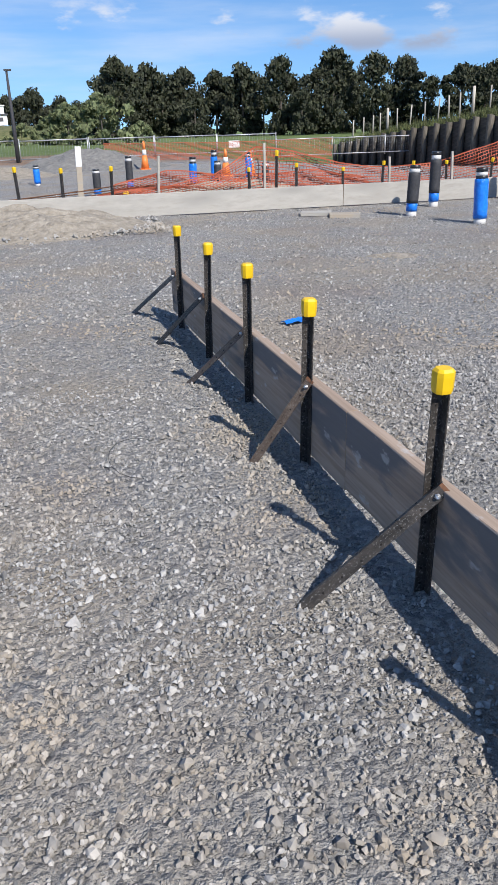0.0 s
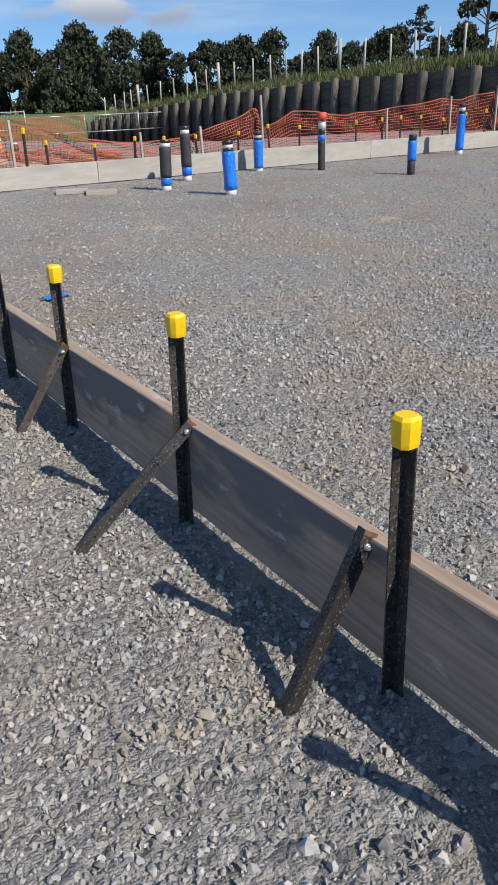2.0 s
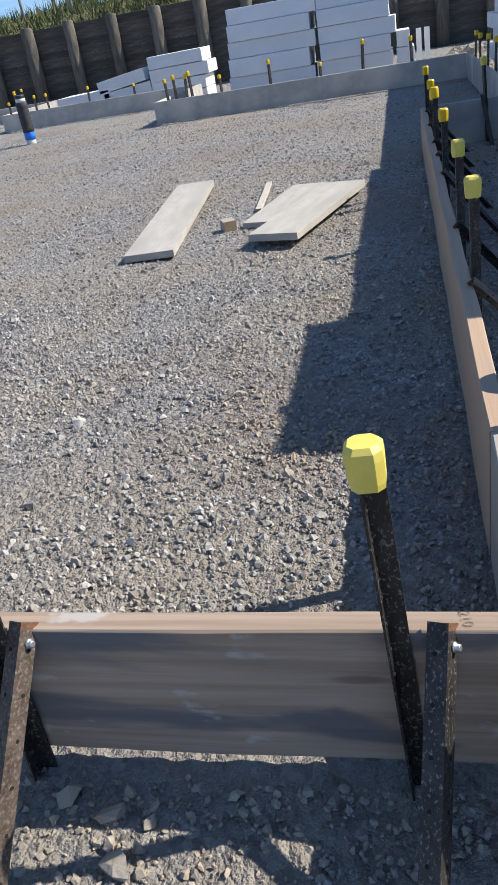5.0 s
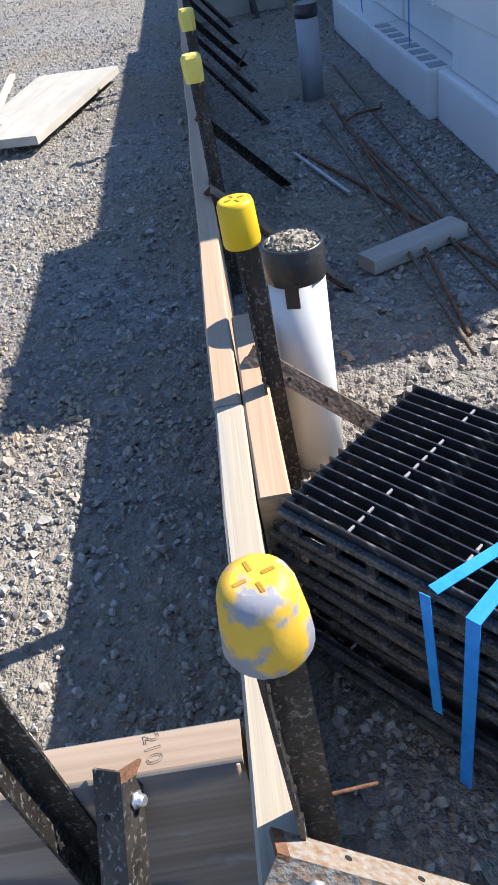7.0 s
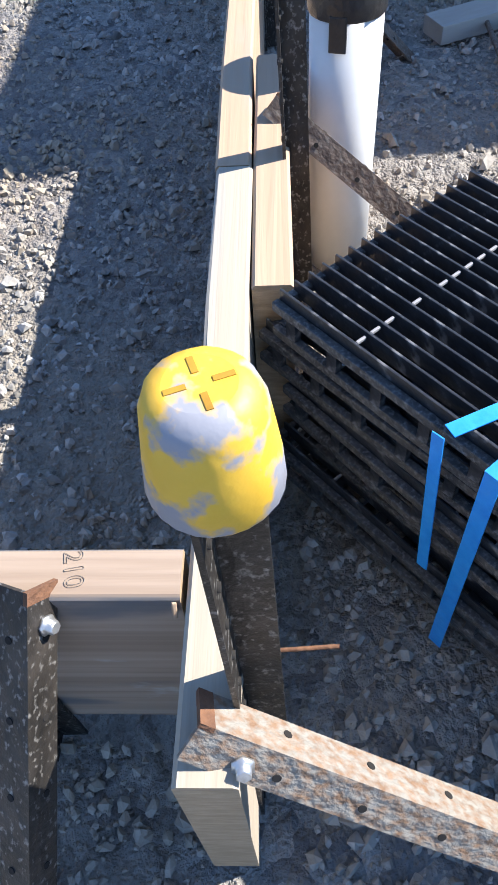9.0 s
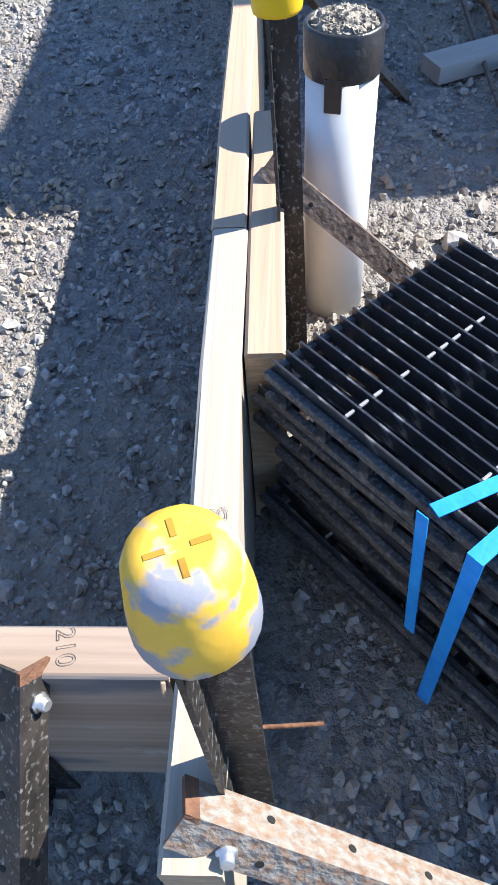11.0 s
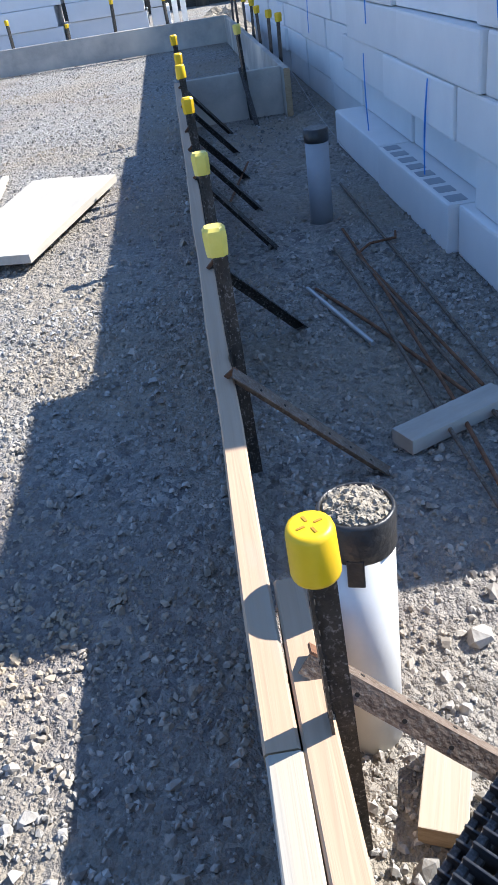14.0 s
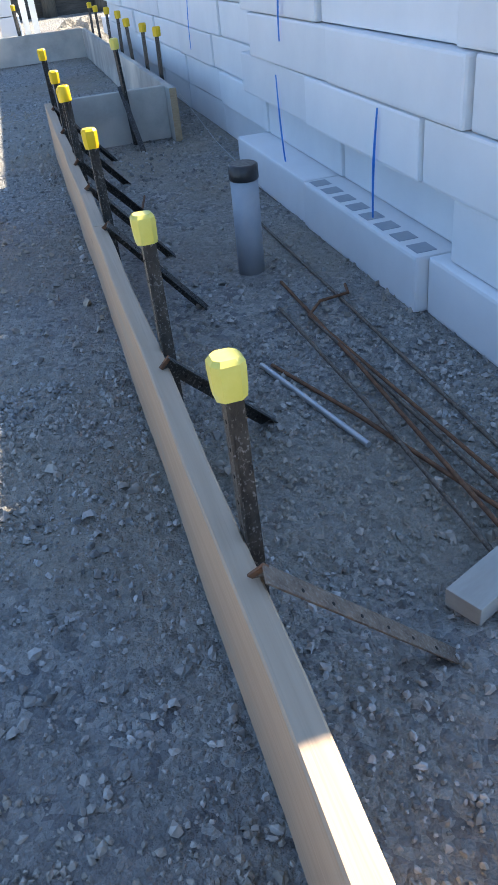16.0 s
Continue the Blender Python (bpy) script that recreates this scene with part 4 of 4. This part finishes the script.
# blue straps hanging on the stack's face
for x, z0, z1, sway in ((4.02, 1.15, 0.70, -0.12), (4.72, 0.62, 0.214, 0.04), (5.9, 0.60, 0.10, -0.10), (6.3, 1.0, 0.62, -0.25), (5.75, 1.05, 0.75, 0.06), (8.2, 0.9, 0.5, 0.1)):
    bm = bmesh.new()
    n = 8
    vs = []
    for i in range(n + 1):
        f = i / n
        w = 0.008 * (1 - 0.6 * abs(2 * f - 1))
        c = Vector((x + sway * f, (-2.101 if x < 6 else -2.20) + 0.006 * math.sin(3.1 * f), z0 + (z1 - z0) * f))
        vs.append((bm.verts.new(c + Vector((-w, 0, 0))), bm.verts.new(c + Vector((w, 0.004, 0)))))
    for p, q in zip(vs, vs[1:]):
        bm.faces.new((p[0], p[1], q[1], q[0]))
    bmesh.ops.solidify(bm, geom=bm.faces[:], thickness=0.0012)
    single("strap", bm, M_STRAP, "loose blue plastic strap hanging on the pods", "strap", group="blue straps")

B_LABEL = "white polystyrene void former stacked behind the formwork"
# tall stacks behind the back board
for y0, y1, rows in ((2.06, 0.62, ((0.0, 0), (0.235, 0.0), (0.47, 0.02), (0.76, -0.06), (1.02, -0.03), (1.28, -0.1))), (0.46, -0.74, ((0.0, 0), (0.26, 0.02), (0.50, 0), (0.76, -0.05), (1.02, 0.0), (1.28, -0.05)))):
    for k, (z, s) in enumerate(rows):
        top = rows[k + 1][0] if k + 1 < len(rows) else z + 0.25
        pod(1.1, y0 - y1 + 0.1 * (k % 2), top - z - 0.004, pose(15.0 + 0.55 + 0.03 * (k % 2), (y0 + y1) / 2 + s, z, 0, 0, 0.5 * (k % 3 - 1)), B_LABEL, group="pods behind the back board")
for y, z, w in ((-1.0, 0.0, 0.3), (-0.98, 0.26, 0.3), (-0.95, 0.52, 0.22)):
    pod(0.9, w, 0.25, pose(15.6, y, z), B_LABEL, group="pods behind the back board")
# low leaning pods behind the brown board
for y, ln, z, t in ((6.1, 1.3, 0.0, 0), (5.0, 1.2, 0.0, 0), (3.8, 1.3, 0.0, 0), (5.95, 1.25, 0.25, 2), (4.9, 1.1, 0.25, 6), (3.75, 1.2, 0.25, 0), (5.0, 1.1, 0.5, 8), (3.7, 1.3, 0.5, 1), (3.75, 1.2, 0.75, 1)):
    pod(0.9, ln, 0.24, pose(18.1, y, z, -t, 0, 0), "white polystyrene void former in a low slumped pile", group="low pile of pods")
for y in (-1.22, -1.36):
    bm = bmesh.new()
    box(bm, (0.09, 0.09, 0.75), None, (0, 0, 0.37), 0.004)
    single("white_post", bm, M_WHITE, "short square white post standing in loose soil", "post", pose(15.6, y, 0, 0, 2, 0), "white posts")


# ---- mounds ----
def mound(x, y, rx, ry, h, material, label, seed, n=26):
    bm = bmesh.new()
    bmesh.ops.create_grid(bm, x_segments=n, y_segments=n, size=1.0)
    for v in bm.verts:
        d = math.hypot(v.co.x, v.co.y)
        hump = max(0.0, 1 - d * d) ** 1.3
        nz = noise.noise(Vector((v.co.x * 3 + seed, v.co.y * 3, seed))) * 0.5 + noise.noise(Vector((v.co.x * 9, v.co.y * 9, seed))) * 0.25
        v.co = Vector((v.co.x * rx, v.co.y * ry, h * hump * (1 + nz) - 0.02))
    return single("spoil_heap", bm, material, label, "heap", pose(x, y, 0))


mound(0.4, 11.2, 2.0, 1.1, 0.30, M_DIRT, "low heap of loose grey-brown spoil by the board", 2)
mound(15.6, -2.2, 0.9, 1.0, 0.35, M_DIRT, "low heap of brown soil behind the formwork", 5)
mound(3.2, 31.0, 3.2, 2.4, 0.65, M_HEAP, "grey gravel heap on the building site", 7)
mound(-1.0, 27.0, 3.0, 2.0, 0.35, M_DIRT, "low heap of brown earth on the site", 8)
mound(17.6, 10.6, 1.3, 0.7, 0.10, M_HEAP, "low ridge of gravel on the pad", 9)
mound(6.2, 5.9, 0.5, 0.3, 0.03, M_DIRT, "patch of dry brown clay on the gravel", 10)
mound(4.0, 7.2, 0.45, 0.3, 0.04, M_DIRT, "patch of dry brown clay on the gravel", 11)
stones("gravel", 5000, (-1.4, 2.3), (10.2, 12.2), (0.02, 0.07), 12, "lumps of spoil on the low heap", None, 1.6)


# ---- orange safety net ----
def net(pts, y, name_label, cell=0.06, sag=0.0):
    """pts: (x, bottom, top) along the fence, one mesh of crossing strands."""
    verts, faces = [], []

    def strand(a, b, w):
        a, b = Vector(a), Vector(b)
        d = (b - a).normalized()
        s = d.cross(Vector((0, 1, 0))).normalized() * w
        o = Vector((0, w, 0))
        k = len(verts)
        for p in (a, b):
            verts.extend([tuple(p + s), tuple(p + o), tuple(p - s)])
        faces.extend([(k, k + 1, k + 4, k + 3), (k + 1, k + 2, k + 5, k + 4), (k + 2, k, k + 3, k + 5)])
    xs = [p[0] for p in pts]
    cols = int((xs[-1] - xs[0]) / cell)
    X = np.linspace(xs[0], xs[-1], cols + 1)
    lo, hi = np.interp(X, xs, [p[1] for p in pts]), np.interp(X, xs, [p[2] for p in pts])
    rows = 16
    P = [[(x, y + 0.07 * math.sin(x * 2.3 + r * 0.25) + 0.04 * math.sin(x * 7 + r), l + (h - l) * r / rows + 0.012 * math.sin(x * 5 + r)) for r in range(rows + 1)] for x, l, h in zip(X, lo, hi)]
    for i in range(cols + 1):
        for r in range(0, rows, 2):
            strand(P[i][r], P[i][min(r + 2, rows)], 0.0045)
    for i in range(cols):
        for r in range(rows + 1):
            strand(P[i][r], P[i + 1][r], 0.0065 if r < rows else 0.011)
    return thing("safety_net", name_label, "net", data=raw("safety_net", verts, faces, M_NET))


net([(1.6, 0.02, 0.30), (2.8, 0.05, 0.42), (3.6, 0.0, 0.55), (4.4, 0.0, 0.98), (5.1, 0.0, 0.90), (5.95, 0.02, 0.66), (7.1, 0.0, 0.55), (7.9, 0.0, 0.62), (8.6, 0.0, 0.78), (9.6, 0.0, 1.06), (9.68, 0.0, 1.0)], 13.25,
    "sagging orange plastic safety net on stakes")
net([(9.75, 0.0, 0.66), (10.5, 0.0, 0.99), (11.9, 0.0, 0.85), (13.2, 0.0, 0.94), (14.9, 0.0, 1.10), (15.5, 0.0, 1.06), (16.57, 0.0, 1.22), (16.8, 0.0, 0.45)], 13.2, "taut orange plastic safety net on stakes")
net([(2.0, 0.02, 0.35), (3.0, 0.1, 0.6), (4.5, 0.05, 0.45), (6.0, 0.02, 0.5), (7.2, 0.02, 0.3)], 14.6, "slumped orange plastic safety net over soil")
net([(4.0, 0.2, 0.85), (9.0, 0.1, 0.75), (14.0, 0.0, 0.8)], 33.0, "distant orange safety net across the site", 0.12)
mound(4.2, 14.2, 2.6, 0.8, 0.35, M_DIRT, "heap of soil under the orange net", 15)
for x, y, h in ((4.49, 13.2, 1.05), (6.9, 13.2, 0.75), (9.62, 13.2, 1.3), (11.2, 13.2, 0.9), (13.0, 13.2, 0.95), (15.0, 13.2, 1.15), (16.6, 13.2, 1.35), (8.2, 13.2, 0.8), (2.6, 13.3, 0.9)):
    bm = bmesh.new()
    box(bm, (0.04, 0.04, h), None, (0, 0, h / 2), 0.003)
    single("net_stake", bm, M_STAKE, "grey wooden stake holding the orange net", "stake", pose(x, y - 0.12, 0, 0, random.uniform(-4, 4), 0), "net stakes")

# ---- building site beyond ----
tall = thing("marker_peg", "tall timber marker peg with white painted top", "peg", pose(1.42, 14.6, 0, 0, 2, 0))
bm = bmesh.new()
box(bm, (0.10, 0.05, 0.72), None, (0, 0, 0.36), 0.003)
part("post", bm, M_TIMBER, tall)
bm = bmesh.new()
box(bm, (0.104, 0.054, 0.34), None, (0, 0, 0.89), 0.003)
part("painted_top", bm, M_WHITE, tall, "white painted top")
for x, y, h in ((4.9, 28.5, 0.95), (6.3, 22.5, 0.75), (6.9, 22.0, 0.7)):
    cone = thing("traffic_cone", "orange traffic cone with white collar on site", "cone", pose(x, y, 0), "traffic cones")
    bm = bmesh.new()
    box(bm, (0.36, 0.36, 0.03), None, (0, 0, 0.015), 0.005)
    part("base", bm, M_CONE, cone)
    bm = bmesh.new()
    tube(bm, [(0.15, 0.03), (0.085, h * 0.5)], 16)
    tube(bm, [(0.06, h * 0.7), (0.03, h)], 16)
    part("body", bm, M_CONE, cone)
    bm = bmesh.new()
    tube(bm, [(0.086, h * 0.5), (0.061, h * 0.7)], 16)
    part("collar", bm, M_WHITE, cone, "white reflective collar")
for x, y, h, bands in ((2.9, 18.5, 0.75, BLACK), (4.2, 17.5, 0.72, BLUE), (2.0, 17.2, 0.55, BLACK), (5.2, 19.5, 0.8, BLUE), (6.4, 20.5, 0.7, BLUE), (4.9, 18.0, 0.6, BLACK), (5.6, 16.5, 0.6, BLACK), (0.9, 22.0, 0.5, BLUE)):
    wrapped_pipe(x, y, h, 0.07, bands, "wrapped service pipe standing on the next site")
for k in range(7):
    x = -0.5 + 0.55 * k
    wire("reinforcing_bar", [(x, 15.2 + 0.3 * (k % 3), 0.10), (x + 2.2, 14.2 + 0.2 * k, 0.34 + 0.05 * (k % 2))], 0.010, M_RUST, "rusty reinforcing bar on the next site", "bar", "reinforcing bars")
yb = bmesh.new()
tube(yb, [(0.14, 0), (0.13, 0.06), (0.05, 0.2), (0.03, 0.24)], 12)
single("yellow_marker", yb, M_CAP, "small yellow plastic marker on the ground", "marker", pose(2.2, 14.2, 0.06))

# temporary mesh fence far off
for k in range(9):
    x = -6 + 3.4 * k
    f = thing("temporary_fence", "galvanised temporary fence panel across the site", "fence", pose(x, 40.5 + 0.25 * k, -0.3 if x > 12 else 0), "temporary fence panels")
    for name, a, b in (("rail", (0, 0, 0.95), (3.3, 0, 0.98)), ("rail", (0, 0, 0.12), (3.3, 0, 0.12)), ("post", (0, 0, 0), (0, 0, 1.05)), ("post", (3.3, 0, 0), (3.3, 0, 1.05))):
        bm = bmesh.new()
        rod(bm, a, b, 0.026)
        part(name, bm, M_GALV, f)
    bm = bmesh.new()
    for i in range(1, 22):
        rod(bm, (0.15 * i, 0, 0.12), (0.15 * i, 0, 0.95), 0.004, 3)
    tagged(part("wires", bm, M_GALV, f), kind="stuff")
bm = bmesh.new()
box(bm, (0.6, 0.02, 0.35), None, (0, 0, 0.8), 0.004)
sign = part("sign", bm, M_WHITE, f, "blank white sign")
sign.location = (-9.2, -0.5, 0)

# street lamp far off
lamp = thing("street_lamp", "tall dark lamp post with small head", "lamp", pose(0.65, 40, 0))
bm = bmesh.new()
tube(bm, [(0.10, -0.2), (0.09, 1.5), (0.05, 4.0)], 12)
part("pole", bm, M_LAG, lamp)
bm = bmesh.new()
box(bm, (0.34, 0.16, 0.08), None, (0.05, 0, 4.02), 0.01)
part("head", bm, M_LAG, lamp)


# ---- retaining wall ----
WY0, WSTEP, WN = 53.0, 1.25, 50
WX = 22.9


def wall_at(k):
    """Plan place, top and foot of the k-th pole, from the far end."""
    y = WY0 - WSTEP * k
    x = WX + 0.04 * (27 - y) / 1.25 * 0.35
    top = float(np.interp(y, [-9, 6, 12, 20, 27, 36, 45, 53], [2.25, 2.12, 2.10, 2.0, 1.85, 1.5, 0.8, 0.1]))
    return x, y, top, float(ground_z(x, y)) - 0.1


wall = thing("retaining_wall", "dark timber pole and plank retaining wall below a grassy bank", "retaining wall", kind="structure")
pole_mesh = {}
for k in range(WN):
    x, y, top, foot = wall_at(k)
    bm = bmesh.new()
    r = random.uniform(0.155, 0.19)
    h = top - foot + random.uniform(-0.03, 0.05)
    tube(bm, [(r, 0), (r, h * 0.5), (r * 0.97, h - 0.02), (r * 0.93, h)], 14, wobble=0.02)
    for v in bm.verts:
        if v.co.z > h - 0.03:
            v.co.z += -0.5 * (v.co.x - r) * 0.35 - 0.05
    p = part("pole", bm, M_WALLPOST, wall)
    p.location = (x - 0.12, y, foot)
    if k + 1 < WN:
        x2, y2, top2, foot2 = wall_at(k + 1)
        n = max(2, int((min(top, top2) - max(foot, foot2)) / 0.2))
        hgt = ((top + top2) / 2 - 0.06 - (foot + foot2) / 2) / n
        bm = bmesh.new()
        box(bm, (0.05, math.hypot(x2 - x, y2 - y) - 0.01, hgt - 0.001), None, (0, 0, 0))
        pm = mesh_of(bm, "plank", M_WALLBOARD)
        for i in range(n):
            q = new("plank", pm)
            q.parent = wall
            q.location = ((x + x2) / 2 + 0.09 + random.uniform(-0.012, 0.012), (y + y2) / 2, (foot + foot2) / 2 + hgt * (i + 0.5))
            q.rotation_euler = (math.atan2((top - top2) * 0.5, WSTEP) * i / n, 0, math.atan2(x - x2, y2 - y) + math.pi)

# bank behind the wall
bverts, bfaces = [], []
nb, mb = 90, 16


def bank_z(u, top):
    return top - 0.1 + 0.5 * (1 - math.exp(-u / 1.4)) + 0.012 * u


for i in range(nb + 1):
    k = (WN - 1) * i / nb
    x, y, top, foot = wall_at(k)
    for j in range(mb + 1):
        u = 0.14 + 60 * (j / mb) ** 2.2
        z = bank_z(min(u, 14), top) + 0.10 * noise.noise(Vector((u * 0.8, y * 0.6, 3))) * min(1, u)
        bverts.append((x + u, y + u * 0.15, z))
for i in range(nb):
    for j in range(mb):
        a = i * (mb + 1) + j
        bfaces.append((a, a + 1, a + mb + 2, a + mb + 1))
thing("grass_bank", "weedy grass bank rising behind the retaining wall", "bank", kind="structure", data=raw("grass_bank", bverts, bfaces, M_BANK))

# grass tufts and scrub on the bank
gv, gf = [], []
rg = random.Random(9)
for _ in range(30000):
    k = rg.uniform(0, WN - 1.01)
    x, y, top, foot = wall_at(k)
    u = 0.15 + 7.5 * rg.random() ** 1.6
    base = Vector((x + u, y + u * 0.15, bank_z(u, top) - 0.03))
    clump = noise.noise(Vector((base.x * 0.7, base.y * 0.5, 1.0)))
    h = rg.uniform(0.12, 0.34) * (1.7 if clump > 0.18 else 1.0)
    a = rg.uniform(0, 6.28)
    w, lean = rg.uniform(0.012, 0.035), rg.uniform(0.05, 0.28)
    s = Vector((math.cos(a), math.sin(a), 0)) * w
    t = base + Vector((rg.uniform(-lean, lean), rg.uniform(-lean, lean), h))
    n0 = len(gv)
    gv.extend([tuple(base - s), tuple(base + s), tuple(t)])
    gf.append((n0, n0 + 1, n0 + 2))
thing("bank_grass", "rank green and straw-coloured grass on the bank", "grass", kind="stuff", data=raw("bank_grass", gv, gf, M_GRASS))

# fence posts on the bank
bm = bmesh.new()
tube(bm, [(0.045, -0.2), (0.043, 0.8), (0.04, 1.35)], 8)
fp = mesh_of(bm, "fence_post", M_STAKE)
for k in range(44):
    x, y, top, foot = wall_at(min(k * 1.12, WN - 1))
    u = 1.3 + 0.2 * math.sin(k)
    ob = thing("fence_post", "thin weathered wooden fence post on the bank", "post", pose(x + u, y + 0.2, bank_z(u, top) - 0.05, random.uniform(-3, 3), random.uniform(-3, 3), 0), "fence posts on the bank", data=fp)
    if k % 7 == 4:
        ob.scale = (1.9, 1.9, 1.12)


# ---- trees ----
def tree_meshes(seed, height, spread, leaves, airy=False, leaf=0.35):
    """Trunk with limbs and a crown of many small leaf clumps; returns two meshes."""
    r = random.Random(seed)
    bm = bmesh.new()
    rod(bm, (0, 0, -0.5), (0.02 * height * r.uniform(-1, 1), 0, height * 0.92), 0.022 * height, 8, 0.004 * height)
    verts, faces = [], []
    blobs = []
    n = 20 if airy else 34
    for i in range(n):
        f = r.uniform(0.30 if airy else 0.10, 1.0)
        wide = spread * (math.sin(math.pi * min(1, 0.25 + f * 0.75)) ** 0.7 + 0.12)
        a, d = r.uniform(0, 6.28), wide * math.sqrt(r.uniform(0.05, 1))
        c = Vector((d * math.cos(a), d * math.sin(a), height * f))
        blobs.append((c, r.uniform(0.10, 0.20) * height * (0.6 if airy else 0.85)))
        if i % 2 == 0 or airy:
            rod(bm, (0, 0, height * f * 0.8), c, 0.006 * height, 5, 0.002 * height)
    for _ in range(leaves):
        c, br = r.choice(blobs)
        v = Vector((r.gauss(0, 1), r.gauss(0, 1), r.gauss(0, 1))).normalized() * br * (r.uniform(0.25, 1) ** 0.5)
        v.z *= 0.45 if airy else 0.75
        p = c + v
        s = leaf * r.uniform(0.5, 1.3)
        e = Euler((r.uniform(0, 6.28), r.uniform(0, 6.28), r.uniform(0, 6.28))).to_matrix()
        k = len(verts)
        for q in ((-s, -s * 0.5, 0), (s, -s * 0.4, 0), (s * 0.8, s * 0.5, s * 0.2), (-s * 0.7, s * 0.5, -s * 0.1)):
            verts.append(tuple(p + e @ Vector(q)))
        faces.append((k, k + 1, k + 2, k + 3))
    return mesh_of(bm, "trunk", M_BARK), (verts, faces)


def tree(name, label, meshes, at, group):
    ob = thing(name, label, "tree", at, group)
    for nm, me in zip(("trunk", "crown"), meshes):
        c = new(nm, me)
        c.parent = ob
    return ob


KINDS = []
for seed, h, sp_, lv, airy in ((1, 15, 4.6, 4200, False), (2, 14, 4.0, 3800, False), (3, 16, 3.6, 3600, False), (4, 12, 4.4, 3600, False), (5, 13, 2.4, 1500, True)):
    t, (v, f) = tree_meshes(seed, h, sp_, lv, airy, 0.42)
    KINDS.append((t, raw("crown", v, f, M_LEAF)))
rt = random.Random(21)
for k in range(64):
    bearing = -0.14 + 1.02 * k / 63 + rt.uniform(-0.006, 0.006)
    d = rt.uniform(125, 165) if k % 2 else rt.uniform(135, 150)
    kind = rt.choice((0, 1, 2, 3, 3, 0)) if bearing < 0.36 else rt.choice((1, 2, 4, 2))
    s = rt.uniform(0.62, 0.92) * (0.62 if bearing < 0.12 else 0.86 if bearing < 0.4 else 0.8)
    tree("evergreen_tree", "dark evergreen tree in a distant shelter belt", KINDS[kind],
         pose(d * math.sin(bearing), d * math.cos(bearing), -0.3, 0, 0, rt.uniform(0, 360)) @ Matrix.Scale(s, 4), "distant trees")
t, (v, f) = tree_meshes(31, 4.5, 3.2, 2500, False, 0.22)
SH = (t, raw("crown", v, f, M_SHRUB))
for bx, d, s in ((0.075, 95, 1.0), (0.115, 90, 1.15), (0.02, 100, 0.6), (-0.03, 98, 0.7), (0.16, 104, 0.6), (0.055, 110, 0.8), (-0.06, 105, 0.6)):
    tree("shrub", "grey-green shrub at the edge of the field", SH, pose(d * math.sin(bx), d * math.cos(bx), -0.5, 0, 0, 90 * s) @ Matrix.Scale(s, 4), "field shrubs")
# airy pines on the bank
t, (v, f) = tree_meshes(41, 9.0, 2.3, 2600, True, 0.16)
PINE = (t, raw("crown", v, f, M_LEAF))
t, (v, f) = tree_meshes(44, 8.0, 1.9, 1500, True, 0.15)
PINE2 = (t, raw("crown", v, f, M_LEAF))
for x, y, s, which in ((52, 44, 1.0, 0), (54, 41, 1.1, 1), (50, 37, 0.9, 0), (56, 35, 1.1, 1), (53, 31, 1.0, 0), (58, 30, 1.2, 1), (52, 26, 0.9, 1), (57, 22, 1.0, 0), (54, 18, 0.8, 1), (60, 12, 1.0, 0), (48, 47, 0.6, 1)):
    tree("pine", "thin airy pine on the ridge behind the bank", (PINE, PINE2)[which], pose(x, y, 2.4, 0, 0, 37 * s * x) @ Matrix.Scale(s, 4), "ridge pines")

# far white house
house = thing("house", "far white house with dark roof among trees", "house", pose(-1.5, 140, 2.6, 0, 0, 8) @ Matrix.Scale(0.6, 4))
for name, size, at, material in (("wall", (7, 5, 2.6), (0, 0, 1.3), M_WHITE), ("wall", (4, 4, 2.2), (1.0, 0.3, 3.7), M_WHITE), ("roof", (7.6, 5.6, 0.35), (0, 0, 2.75), M_DARKROOF), ("roof", (4.5, 4.5, 0.3), (1.0, 0.3, 4.95), M_WHITE),
                                 ("window", (1.6, 0.06, 1.0), (-1.8, -2.52, 1.5), M_DARKROOF), ("window", (1.6, 0.06, 1.0), (1.6, -2.52, 1.5), M_DARKROOF), ("window", (1.4, 0.06, 0.9), (1.0, -1.72, 3.8), M_DARKROOF)):
    bm = bmesh.new()
    box(bm, size, None, at, 0.03)
    part(name, bm, material, house)
bm = bmesh.new()
tube(bm, [(16, -1), (11, 1.4), (6, 2.15), (0.5, 2.25)], 24)
single("knoll", bm, M_BANK, "low grassy knoll under the far house", "hill", pose(-1.5, 140, 0.3), kind="structure")
